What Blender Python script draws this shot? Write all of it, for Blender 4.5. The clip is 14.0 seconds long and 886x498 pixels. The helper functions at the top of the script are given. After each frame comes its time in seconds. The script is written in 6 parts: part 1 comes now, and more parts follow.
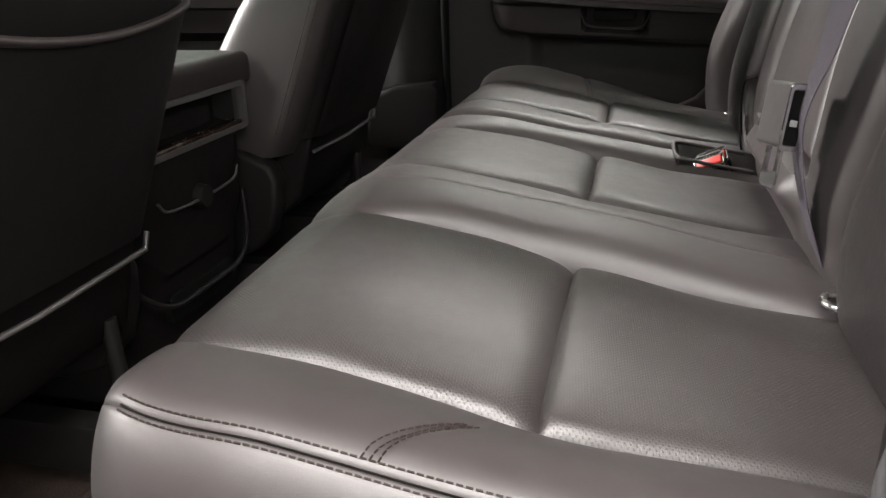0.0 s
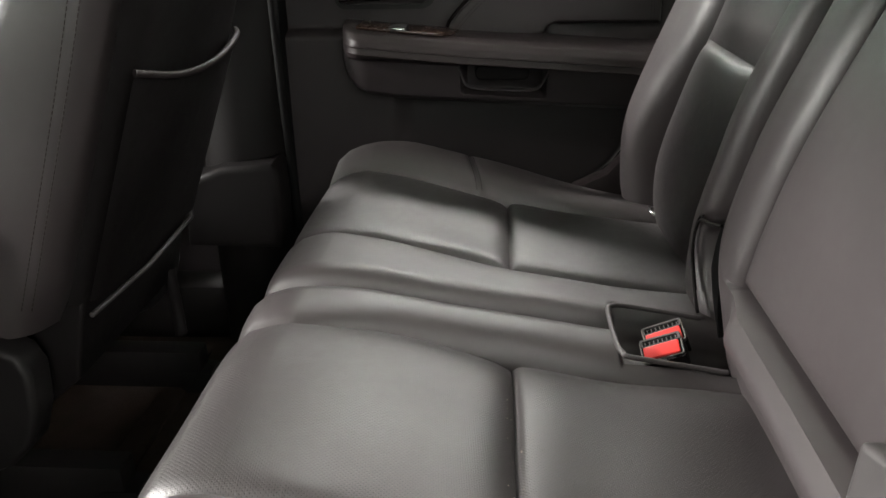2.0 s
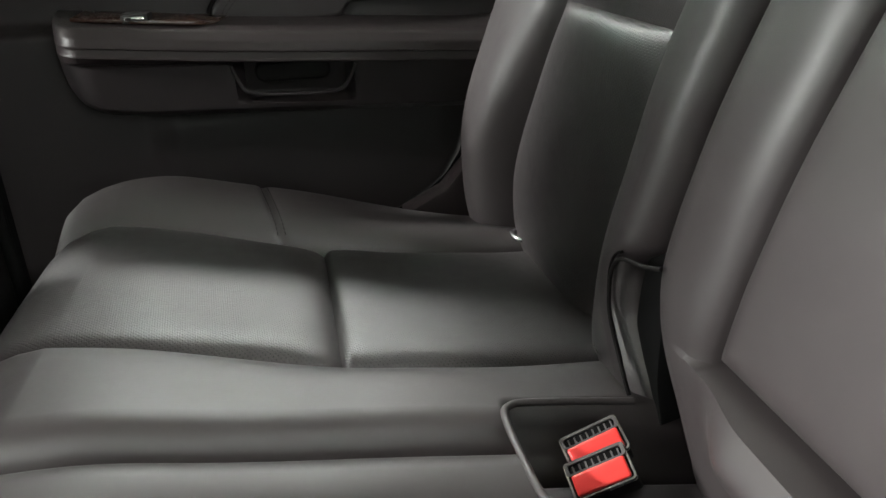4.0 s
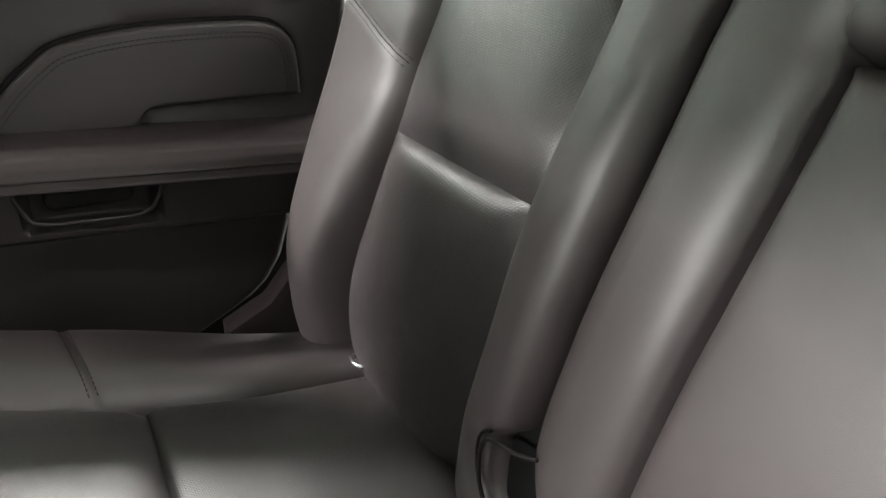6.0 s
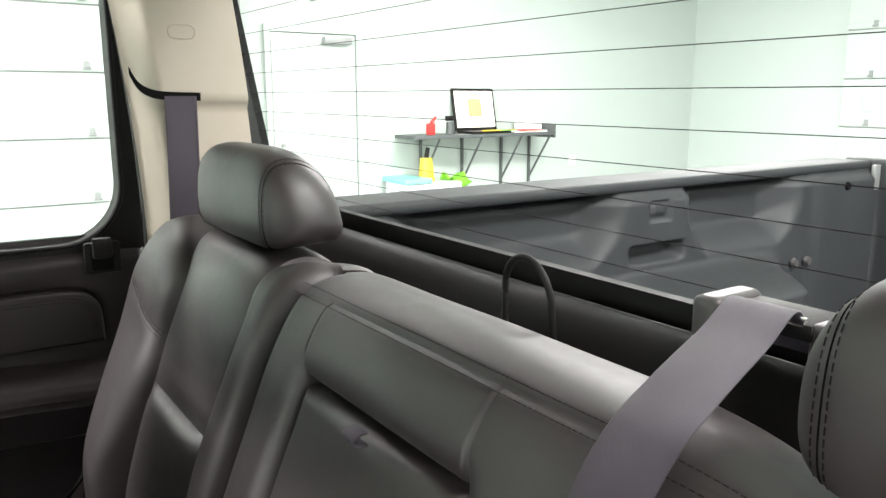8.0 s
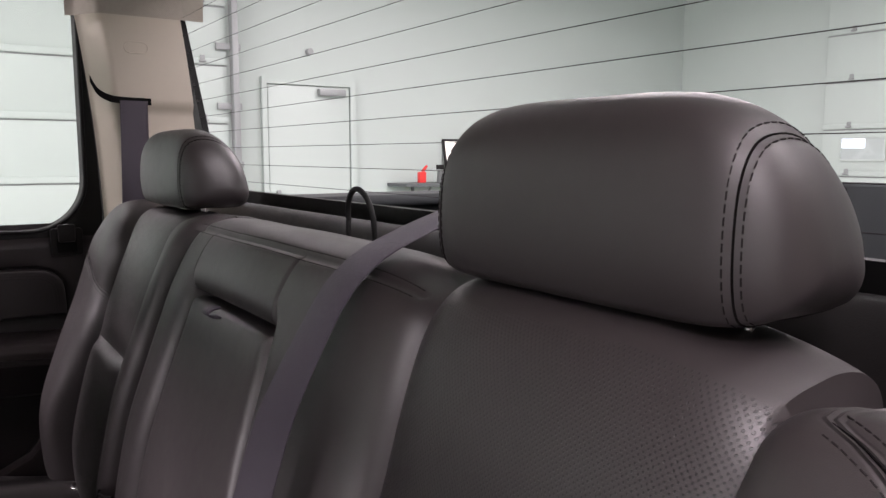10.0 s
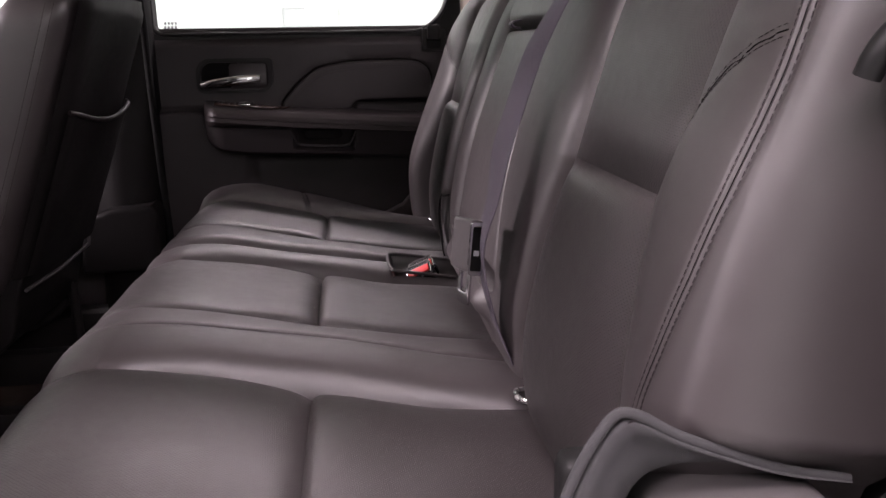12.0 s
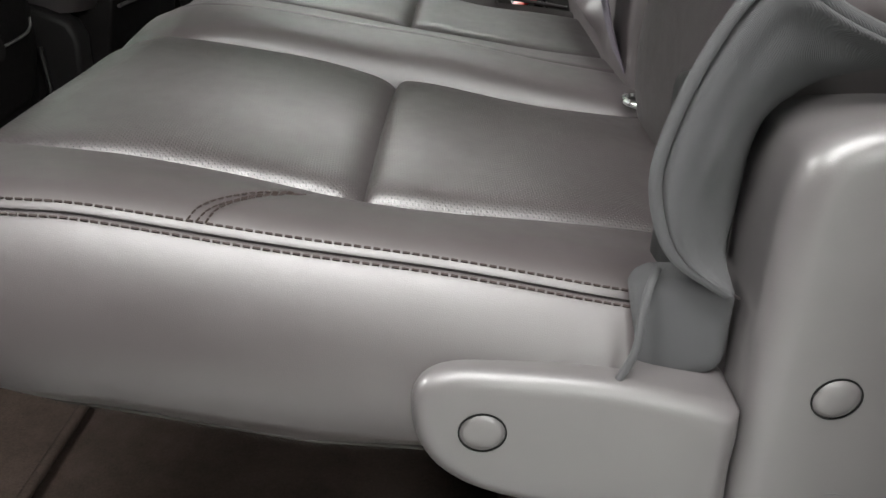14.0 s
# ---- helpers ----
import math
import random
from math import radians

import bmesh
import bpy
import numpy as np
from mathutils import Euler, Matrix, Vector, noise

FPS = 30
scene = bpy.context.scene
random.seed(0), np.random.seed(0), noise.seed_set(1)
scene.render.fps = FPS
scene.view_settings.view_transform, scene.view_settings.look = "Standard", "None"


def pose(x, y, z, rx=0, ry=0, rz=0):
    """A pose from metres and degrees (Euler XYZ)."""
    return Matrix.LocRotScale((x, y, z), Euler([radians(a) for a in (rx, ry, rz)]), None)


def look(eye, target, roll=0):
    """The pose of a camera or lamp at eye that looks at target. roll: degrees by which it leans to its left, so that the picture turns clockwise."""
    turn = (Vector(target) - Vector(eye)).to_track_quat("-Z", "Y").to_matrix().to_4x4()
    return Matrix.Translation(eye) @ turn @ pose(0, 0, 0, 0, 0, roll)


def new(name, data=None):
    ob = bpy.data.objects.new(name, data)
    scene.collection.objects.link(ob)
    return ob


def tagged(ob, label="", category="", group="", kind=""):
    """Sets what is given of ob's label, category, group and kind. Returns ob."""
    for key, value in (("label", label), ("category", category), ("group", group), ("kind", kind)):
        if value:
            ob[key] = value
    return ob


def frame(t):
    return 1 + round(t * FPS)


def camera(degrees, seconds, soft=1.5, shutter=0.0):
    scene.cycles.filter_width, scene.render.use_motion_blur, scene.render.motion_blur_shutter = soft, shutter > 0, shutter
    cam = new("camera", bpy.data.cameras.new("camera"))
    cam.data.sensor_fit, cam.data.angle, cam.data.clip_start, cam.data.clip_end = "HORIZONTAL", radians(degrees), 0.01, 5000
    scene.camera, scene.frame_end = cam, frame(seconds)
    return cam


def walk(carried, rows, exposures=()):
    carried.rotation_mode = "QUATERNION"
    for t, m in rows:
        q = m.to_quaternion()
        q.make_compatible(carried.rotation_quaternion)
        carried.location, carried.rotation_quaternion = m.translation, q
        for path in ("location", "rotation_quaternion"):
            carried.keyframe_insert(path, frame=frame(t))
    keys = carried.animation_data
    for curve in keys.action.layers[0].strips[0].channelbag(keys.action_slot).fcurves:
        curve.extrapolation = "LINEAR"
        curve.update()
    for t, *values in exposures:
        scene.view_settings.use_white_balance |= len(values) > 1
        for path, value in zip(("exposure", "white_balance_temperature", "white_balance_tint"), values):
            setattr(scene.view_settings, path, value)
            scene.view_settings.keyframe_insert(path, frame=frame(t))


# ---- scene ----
cam = camera(59.6, 14.0)

PATH = [
    (0, (-0.174, -0.234, 0.645), (-0.631, 1.586, -0.046), -1.3),
    (0.5, (-0.213, -0.063, 0.677), (-0.626, 1.754, -0.051), -1.3),
    (1, (-0.239, 0.119, 0.735), (-0.637, 1.94, 0.011), -2.5),
    (1.5, (-0.264, 0.234, 0.767), (-0.548, 2.068, 0.02), -2.2),
    (2, (-0.236, 0.228, 0.781), (-0.369, 2.057, -0.019), -0.9),
    (2.5, (-0.205, 0.226, 0.8), (-0.201, 2.06, 0.003), -1.2),
    (5, (-0.255, 0.728, 0.655), (0.343, 2.456, -0.155), -1.3),
    (5.5, (-0.259, 0.71, 0.715), (0.486, 2.377, -0.102), -0.3),
    (6, (-0.245, 0.643, 0.809), (0.588, 2.281, 0.02), -0.2),
    (6.5, (-0.239, 0.551, 0.882), (0.692, 2.188, 0.209), 0.0),
    (7, (-0.235, 0.461, 0.934), (0.775, 2.095, 0.378), 0.2),
    (7.5, (-0.222, 0.361, 0.977), (0.834, 1.995, 0.512), 0.1),
    (8, (-0.193, 0.254, 1.004), (0.91, 1.877, 0.616), -0.0),
    (10.3, (-0.162, -0.08, 0.88), (0.923, 1.586, 0.661), 0.3),
    (10.5, (-0.144, -0.127, 0.86), (0.784, 1.629, 0.62), -0.2),
    (11, (-0.151, -0.218, 0.81), (0.449, 1.673, 0.555), -1.0),
    (11.5, (-0.162, -0.269, 0.763), (0.207, 1.665, 0.408), -1.0),
    (12, (-0.168, -0.305, 0.722), (0.06, 1.618, 0.221), -1.0),
    (12.5, (-0.163, -0.322, 0.685), (-0.049, 1.565, 0.032), -1.4),
    (13, (-0.159, -0.325, 0.644), (-0.114, 1.514, -0.141), -0.9),
    (13.5, (-0.157, -0.316, 0.619), (-0.16, 1.476, -0.269), -0.1),
    (14, (-0.159, -0.274, 0.585), (-0.2, 1.488, -0.359), 0.0),
]
EXPOSURES = [(0.0, 1.40, 6700, 14), (0.5, 1.60, 6700, 14), (1.2, 1.52, 6650, 12), (2.5, 1.72, 6600, 12), (5.0, 1.60, 6350, 5), (5.5, 1.74, 6450, 8), (6.0, 2.08, 6600, 13), (6.5, 2.25, 6600, 14), (7.0, 2.02, 6550, 12), (8.2, 1.28, 6550, 14),
             (10.3, 0.38, 6550, 33), (11.5, 0.68, 6650, 36), (12.0, 0.92, 6650, 36), (12.5, 1.10, 6500, 26), (13.0, 1.24, 6450, 20), (14.0, 1.36, 6400, 10)]
walk(cam, [(t, look(eye, target, roll)) for t, eye, target, roll in PATH], EXPOSURES)

# ---- world and light ----
world = bpy.data.worlds.new("world")
scene.world = world
world.use_nodes = True
world.node_tree.nodes["Background"].inputs[0].default_value = (0.9, 0.95, 1.0, 1)
world.node_tree.nodes["Background"].inputs[1].default_value = 0.02


def ceiling_lamp(x, y, watts, sx=2.8, sy=0.7):
    d = bpy.data.lights.new("unseen_garage_light", "AREA")
    d.shape, d.size, d.size_y, d.energy = "RECTANGLE", sx, sy, watts
    d.color = (1.0, 0.985, 0.955)
    ob = new("unseen_garage_light", d)
    ob.matrix_world = pose(x, y, 3.05, 0, 0, 0)
    return ob


# x, y, watts, length and width of each lamp under the garage ceiling; all unseen, the first placed from shadow edges,
# the rest added as fill
LAMPS = [(-2.40, 2.85, 90, 0.30, 0.30), (0.3, 4.2, 62, 2.4, 0.3), (4.4, 3.5, 170, 2.8, 0.7), (-2.3, -2.2, 110, 1.2, 0.7), (0.3, -1.10, 170, 4.0, 0.8), (2.6, -5.2, 180, 2.8, 0.7),
         # The 1500 W lamp is fill added through the windshield for the backrests.
         (-7.6, 1.10, 1500, 1.6, 3.2), (5.2, 0.75, 12, 2.8, 0.7)]
for lamp_row in LAMPS:
    ceiling_lamp(*lamp_row)


# ---- materials ----
def nodes_of(name):
    m = bpy.data.materials.new(name)
    m.use_nodes = True
    nt = m.node_tree
    return m, nt, nt.nodes["Principled BSDF"]


def add(nt, kind, **inputs):
    n = nt.nodes.new(kind)
    for k, v in inputs.items():
        n.inputs[k.replace("_", " ")].default_value = v
    return n


def coords(nt):
    return nt.nodes.new("ShaderNodeTexCoord").outputs["Object"]


def surface(name, color, rough=0.5, metal=0.0, spread=0.15, scale=6.0, grain=0.0, grain_scale=900.0, rough_spread=0.08, voronoi=False, spec=0.5, wide_bump=0.12):
    """A plain surface with cloudy variation of colour and gloss, and a fine grain."""
    m, nt, b = nodes_of(name)
    L = nt.links.new
    co = coords(nt)
    n1 = add(nt, "ShaderNodeTexNoise", Scale=scale, Detail=5.0, Roughness=0.6)
    n2 = add(nt, "ShaderNodeTexNoise", Scale=scale * 14, Detail=3.0)
    L(co, n1.inputs["Vector"]), L(co, n2.inputs["Vector"])
    mix = add(nt, "ShaderNodeMix")
    mix.data_type = "RGBA"
    lo = [c * (1 - spread) for c in color] + [1]
    hi = [min(1, c * (1 + spread)) for c in color] + [1]
    mix.inputs[6].default_value, mix.inputs[7].default_value = lo, hi
    avg = nt.nodes.new("ShaderNodeMath")
    avg.operation = "MULTIPLY_ADD"
    avg.inputs[1].default_value = 0.35
    half = nt.nodes.new("ShaderNodeMath")
    half.operation = "MULTIPLY"
    half.inputs[1].default_value = 0.65
    L(n2.outputs[0], avg.inputs[0]), L(n1.outputs[0], half.inputs[0]), L(half.outputs[0], avg.inputs[2])
    L(avg.outputs[0], mix.inputs[0]), L(mix.outputs[2], b.inputs["Base Color"])
    r = nt.nodes.new("ShaderNodeMapRange")
    r.inputs[1].default_value, r.inputs[2].default_value = 0.3, 0.7
    r.inputs[3].default_value, r.inputs[4].default_value = rough - rough_spread, rough + rough_spread
    L(avg.outputs[0], r.inputs[0]), L(r.outputs[0], b.inputs["Roughness"])
    b.inputs["Metallic"].default_value = metal
    b.inputs["Specular IOR Level"].default_value = spec
    if grain:
        if voronoi:
            g = add(nt, "ShaderNodeTexVoronoi", Scale=grain_scale)
            g.feature = "DISTANCE_TO_EDGE"
            out = g.outputs["Distance"]
        else:
            g = add(nt, "ShaderNodeTexNoise", Scale=grain_scale, Detail=2.0)
            out = g.outputs[0]
        L(co, g.inputs["Vector"])
        wide = add(nt, "ShaderNodeTexNoise", Scale=22.0, Detail=3.0)
        L(co, wide.inputs["Vector"])
        bump = add(nt, "ShaderNodeBump", Strength=grain, Distance=0.0006)
        bump2 = add(nt, "ShaderNodeBump", Strength=wide_bump, Distance=0.0016)
        L(wide.outputs[0], bump2.inputs["Height"])
        L(out, bump.inputs["Height"]), L(bump2.outputs[0], bump.inputs["Normal"]), L(bump.outputs[0], b.inputs["Normal"])
    return m


def perforated(name, color, rough, axes, pitch=0.0026):
    """Leather with rows of fine holes, on the plane of the two axes."""
    m = surface(name, color, rough, grain=0.25, grain_scale=700.0, voronoi=True, spec=0.9)
    nt = m.node_tree
    b = nt.nodes["Principled BSDF"]
    L = nt.links.new
    sep = nt.nodes.new("ShaderNodeSeparateXYZ")
    turn = nt.nodes.new("ShaderNodeVectorRotate")
    turn.rotation_type = "Z_AXIS" if axes == (0, 1) else "X_AXIS"
    turn.inputs["Angle"].default_value = 0.70
    L(coords(nt), turn.inputs["Vector"]), L(turn.outputs[0], sep.inputs[0])
    waves = []
    for ax, p in zip(axes, (pitch, pitch)):
        s = nt.nodes.new("ShaderNodeMath")
        s.operation = "MULTIPLY"
        s.inputs[1].default_value = 2 * math.pi / p
        c = nt.nodes.new("ShaderNodeMath")
        c.operation = "COSINE"
        L(sep.outputs[ax], s.inputs[0]), L(s.outputs[0], c.inputs[0])
        waves.append(c)
    total = nt.nodes.new("ShaderNodeMath")
    total.operation = "ADD"
    L(waves[0].outputs[0], total.inputs[0]), L(waves[1].outputs[0], total.inputs[1])
    hole = nt.nodes.new("ShaderNodeMapRange")
    hole.interpolation_type = "SMOOTHSTEP"
    hole.inputs[1].default_value, hole.inputs[2].default_value = 0.75, 1.4
    L(total.outputs[0], hole.inputs[0])
    old = b.inputs["Base Color"].links[0].from_socket
    dark = nt.nodes.new("ShaderNodeMix")
    dark.data_type = "RGBA"
    dark.inputs[7].default_value = (0.003, 0.0027, 0.0027, 1)
    L(hole.outputs[0], dark.inputs[0]), L(old, dark.inputs[6]), L(dark.outputs[2], b.inputs["Base Color"])
    fine = add(nt, "ShaderNodeMapping")
    fine.inputs["Scale"].default_value = (420.0, 90.0, 90.0) if axes == (0, 1) else (90.0, 300.0, 120.0)
    wrinkle = add(nt, "ShaderNodeTexNoise", Scale=1.0, Detail=3.0, Roughness=0.65)
    L(coords(nt), fine.inputs["Vector"]), L(fine.outputs[0], wrinkle.inputs["Vector"])
    crease = add(nt, "ShaderNodeBump", Strength=0.28, Distance=0.0008)
    L(wrinkle.outputs[0], crease.inputs["Height"])
    L(b.inputs["Normal"].links[0].from_socket, crease.inputs["Normal"])
    L(crease.outputs[0], b.inputs["Normal"])
    bump = add(nt, "ShaderNodeBump", Strength=0.6, Distance=0.0005)
    bump.invert = True
    L(hole.outputs[0], bump.inputs["Height"])
    L(b.inputs["Normal"].links[0].from_socket, bump.inputs["Normal"])
    L(bump.outputs[0], b.inputs["Normal"])
    return m


def woven(name, color, rough, k=900.0, amount=0.5):
    m = surface(name, color, rough, spread=0.25, scale=9.0)
    nt = m.node_tree
    b = nt.nodes["Principled BSDF"]
    co = coords(nt)
    w = add(nt, "ShaderNodeTexWave", Scale=k / 6.28, Distortion=0.6)
    w.bands_direction = "DIAGONAL"
    n = add(nt, "ShaderNodeTexNoise", Scale=k, Detail=2.0)
    nt.links.new(co, w.inputs["Vector"]), nt.links.new(co, n.inputs["Vector"])
    b1 = add(nt, "ShaderNodeBump", Strength=amount, Distance=0.0008)
    b2 = add(nt, "ShaderNodeBump", Strength=amount, Distance=0.0008)
    nt.links.new(w.outputs["Color"], b1.inputs["Height"]), nt.links.new(n.outputs[0], b2.inputs["Height"])
    nt.links.new(b1.outputs[0], b2.inputs["Normal"]), nt.links.new(b2.outputs[0], b.inputs["Normal"])
    b.inputs["Sheen Weight"].default_value = 0.05
    return m


LEATHER = surface("black_leather", (0.032, 0.0255, 0.0263), 0.50, grain=0.16, grain_scale=1250.0, voronoi=True, rough_spread=0.06, spec=0.92, wide_bump=0.35)
PERF_XY = perforated("perforated_leather_cushion", (0.030, 0.0243, 0.0246), 0.45, (0, 1))
PERF_YZ = perforated("perforated_leather_back", (0.032, 0.0258, 0.0267), 0.45, (1, 2))
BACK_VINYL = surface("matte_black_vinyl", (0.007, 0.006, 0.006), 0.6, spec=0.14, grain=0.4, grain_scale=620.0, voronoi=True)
SEAM = surface("seam_fold", (0.006, 0.005, 0.005), 0.85, spec=0.08)
THREAD = surface("stitching_thread", (0.015, 0.012, 0.0122), 0.7, spec=0.2)
THREAD_BROWN = surface("brown_thread", (0.022, 0.0155, 0.0135), 0.7, spec=0.15)
PLASTIC = surface("black_grained_plastic", (0.010, 0.009, 0.009), 0.5, spec=0.22, grain=0.35, grain_scale=1100.0)
GREY_PLASTIC = surface("dark_grey_plastic", (0.068, 0.0625, 0.063), 0.40, spec=0.6, grain=0.14, grain_scale=1300.0)
DOOR_PLASTIC = surface("door_panel_vinyl", (0.0205, 0.0163, 0.0172), 0.50, spec=0.40, grain=0.4, grain_scale=520.0, voronoi=True)
BROWN_VINYL = surface("dark_brown_vinyl", (0.0195, 0.0150, 0.0154), 0.45, grain=0.4, grain_scale=700.0, voronoi=True, spec=0.26)
RUBBER = surface("black_rubber", (0.008, 0.008, 0.008), 0.6, spec=0.3)
# Near-black: stands in for shade in slots and gaps; also on seal and bolt.
VOID = surface("shade_black", (0.004, 0.004, 0.004), 0.8, spec=0.1)
FABRIC = woven("grey_side_fabric", (0.031, 0.0305, 0.0325), 0.85, 4200.0, 0.45)
BELT = woven("purple_grey_webbing", (0.060, 0.049, 0.067), 0.62, 3600.0, 0.3)
CARPET = surface("brown_carpet", (0.038, 0.028, 0.024), 0.95, spread=0.85, scale=26.0, grain=1.0, grain_scale=420.0, spec=0.05)
BEIGE = surface("beige_pillar_trim", (0.52, 0.46, 0.38), 0.6, spread=0.06, grain=0.25, grain_scale=900.0)
HEADLINER = woven("grey_beige_headliner", (0.38, 0.34, 0.29), 0.9, 1100.0, 0.3)
CHROME = surface("chrome", (0.85, 0.85, 0.86), 0.07, 1.0, spread=0.03, rough_spread=0.02)
STEEL = surface("bare_steel", (0.62, 0.62, 0.62), 0.25, 1.0, spread=0.05)
RED = surface("red_button_plastic", (0.75, 0.045, 0.04), 0.35, spread=0.05)
WOOD = surface("brown_wood_trim", (0.026, 0.012, 0.008), 0.25, spread=0.4, scale=18.0)
BEDLINER = surface("grey_bed_liner", (0.025, 0.028, 0.031), 0.62, spread=0.3, scale=5.0, grain=0.5, grain_scale=300.0)
PAINT = surface("black_car_paint", (0.02, 0.02, 0.022), 0.25, spread=0.1)
WALL_WHITE = surface("white_garage_panel", (0.48, 0.54, 0.51), 0.45, spread=0.03, scale=1.2, grain=0.15, grain_scale=60.0)
DOOR_WHITE = surface("white_section_door", (0.48, 0.54, 0.51), 0.4, spread=0.03, scale=2.0, grain=0.2, grain_scale=90.0)
CONCRETE = surface("grey_concrete", (0.32, 0.32, 0.31), 0.6, spread=0.2, scale=1.5, grain=0.3, grain_scale=80.0)
GALV = surface("galvanised_steel", (0.30, 0.31, 0.31), 0.45, 0.4, spread=0.15)
SHELF_GREY = surface("dark_shelf_metal", (0.09, 0.10, 0.10), 0.45)
PAPER = surface("paper_white", (0.8, 0.8, 0.76), 0.7, spread=0.04)
TEAL = surface("teal_plastic", (0.22, 0.55, 0.55), 0.4)
CLEAR_PL = surface("milky_plastic", (0.65, 0.70, 0.70), 0.3)
PANE_GREY = surface("milky_pane", (0.43, 0.48, 0.47), 0.25)
YELLOW = surface("yellow_plastic", (0.75, 0.55, 0.05), 0.4)
GREEN = surface("lime_cloth", (0.25, 0.65, 0.05), 0.7)
FIBRE = surface("grey_fibre", (0.032, 0.029, 0.027), 0.95, spec=0.1)
WHITE_PL = surface("white_plastic", (0.32, 0.32, 0.33), 0.35)
ORANGE = surface("orange_brown_strip", (0.50, 0.20, 0.035), 0.5)
BUFF = surface("buff_print", (0.45, 0.38, 0.20), 0.6)


def glass(name, tint=(1, 1, 1), rough=0.0):
    m, nt, b = nodes_of(name)
    nt.nodes.remove(b)
    tr = nt.nodes.new("ShaderNodeBsdfTransparent")
    tr.inputs[0].default_value = (*tint, 1)
    gl = add(nt, "ShaderNodeBsdfGlossy", Roughness=rough)
    mx = nt.nodes.new("ShaderNodeMixShader")
    L = nt.links.new
    mx.inputs[0].default_value = 0.008
    L(tr.outputs[0], mx.inputs[1]), L(gl.outputs[0], mx.inputs[2])
    L(mx.outputs[0], nt.nodes["Material Output"].inputs[0])
    return m


GLASS = glass("window_glass", (0.93, 0.96, 0.94))


def glow(name, color, strength):
    m, nt, b = nodes_of(name)
    b.inputs["Base Color"].default_value = (*color, 1)
    b.inputs["Emission Color"].default_value = (*color, 1)
    b.inputs["Emission Strength"].default_value = strength
    return m


SCREEN = glow("lit_screen", (0.75, 0.72, 0.66), 1.2)
DAY_PANE = glow("daylight_pane", (0.85, 0.9, 1.0), 0.9)

# ---- building helpers ----
origins = {}


def thing(name, at, label, category, group="", kind=""):
    ob = new(name)
    ob.location = at
    ob.empty_display_size = 0.05
    origins[ob] = Vector(at)
    return tagged(ob, label, category, group, kind)


def part(name, bm, mat, parent=None, label="", smooth=True):
    """Links a bmesh, drawn in world places, as one mesh under its parent."""
    base = origins[parent] if parent else Vector((0, 0, 0))
    bm.transform(Matrix.Translation(-base))
    me = bpy.data.meshes.new(name)
    bm.to_mesh(me)
    bm.free()
    me.materials.append(mat)
    if smooth:
        me.shade_smooth()
        try:
            me.set_sharp_from_angle(angle=radians(50))
        except AttributeError:
            pass
    ob = new(name, me)
    if parent:
        ob.parent = parent
    origins[ob] = base
    if label:
        ob["label"] = label
    return ob


def structure(name, bm, mat, label, category, smooth=True):
    return tagged(part(name, bm, mat, None, "", smooth), label, category, kind="structure")


def grid(nu, nv, fn, keep=None):
    """A sheet of nu x nv points fn(u, v), u and v from 0 to 1; keep picks faces by their middle u, v."""
    bm = bmesh.new()
    vs = [[bm.verts.new(fn(i / (nu - 1), j / (nv - 1))) for j in range(nv)] for i in range(nu)]
    for i in range(nu - 1):
        for j in range(nv - 1):
            if keep is None or keep((i + 0.5) / (nu - 1), (j + 0.5) / (nv - 1)):
                bm.faces.new((vs[i][j], vs[i + 1][j], vs[i + 1][j + 1], vs[i][j + 1]))
    loose = [v for v in bm.verts if not v.link_faces]
    bmesh.ops.delete(bm, geom=loose, context="VERTS")
    return bm


def box(x0, x1, y0, y1, z0, z1, bevel=0.0, segs=2, bm=None):
    own = bmesh.new()
    r = bmesh.ops.create_cube(own, size=1.0)
    bmesh.ops.scale(own, vec=(x1 - x0, y1 - y0, z1 - z0), verts=own.verts)
    bmesh.ops.translate(own, vec=((x0 + x1) / 2, (y0 + y1) / 2, (z0 + z1) / 2), verts=own.verts)
    if bevel:
        bmesh.ops.bevel(own, geom=own.edges[:], offset=bevel, segments=segs, profile=0.6, affect="EDGES")
    if bm is None:
        return own
    return merge(bm, own)


def merge(bm, other):
    me = bpy.data.meshes.new("tmp")
    other.to_mesh(me)
    other.free()
    bm.from_mesh(me)
    bpy.data.meshes.remove(me)
    return bm


def cylinder(p, q, r, r2=None, segs=20, caps=True):
    p, q = Vector(p), Vector(q)
    bm = bmesh.new()
    d = q - p
    bmesh.ops.create_cone(bm, cap_ends=caps, segments=segs, radius1=r, radius2=r if r2 is None else r2, depth=d.length)
    bm.transform(Matrix.Translation((p + q) / 2) @ d.to_track_quat("Z", "Y").to_matrix().to_4x4())
    return bm


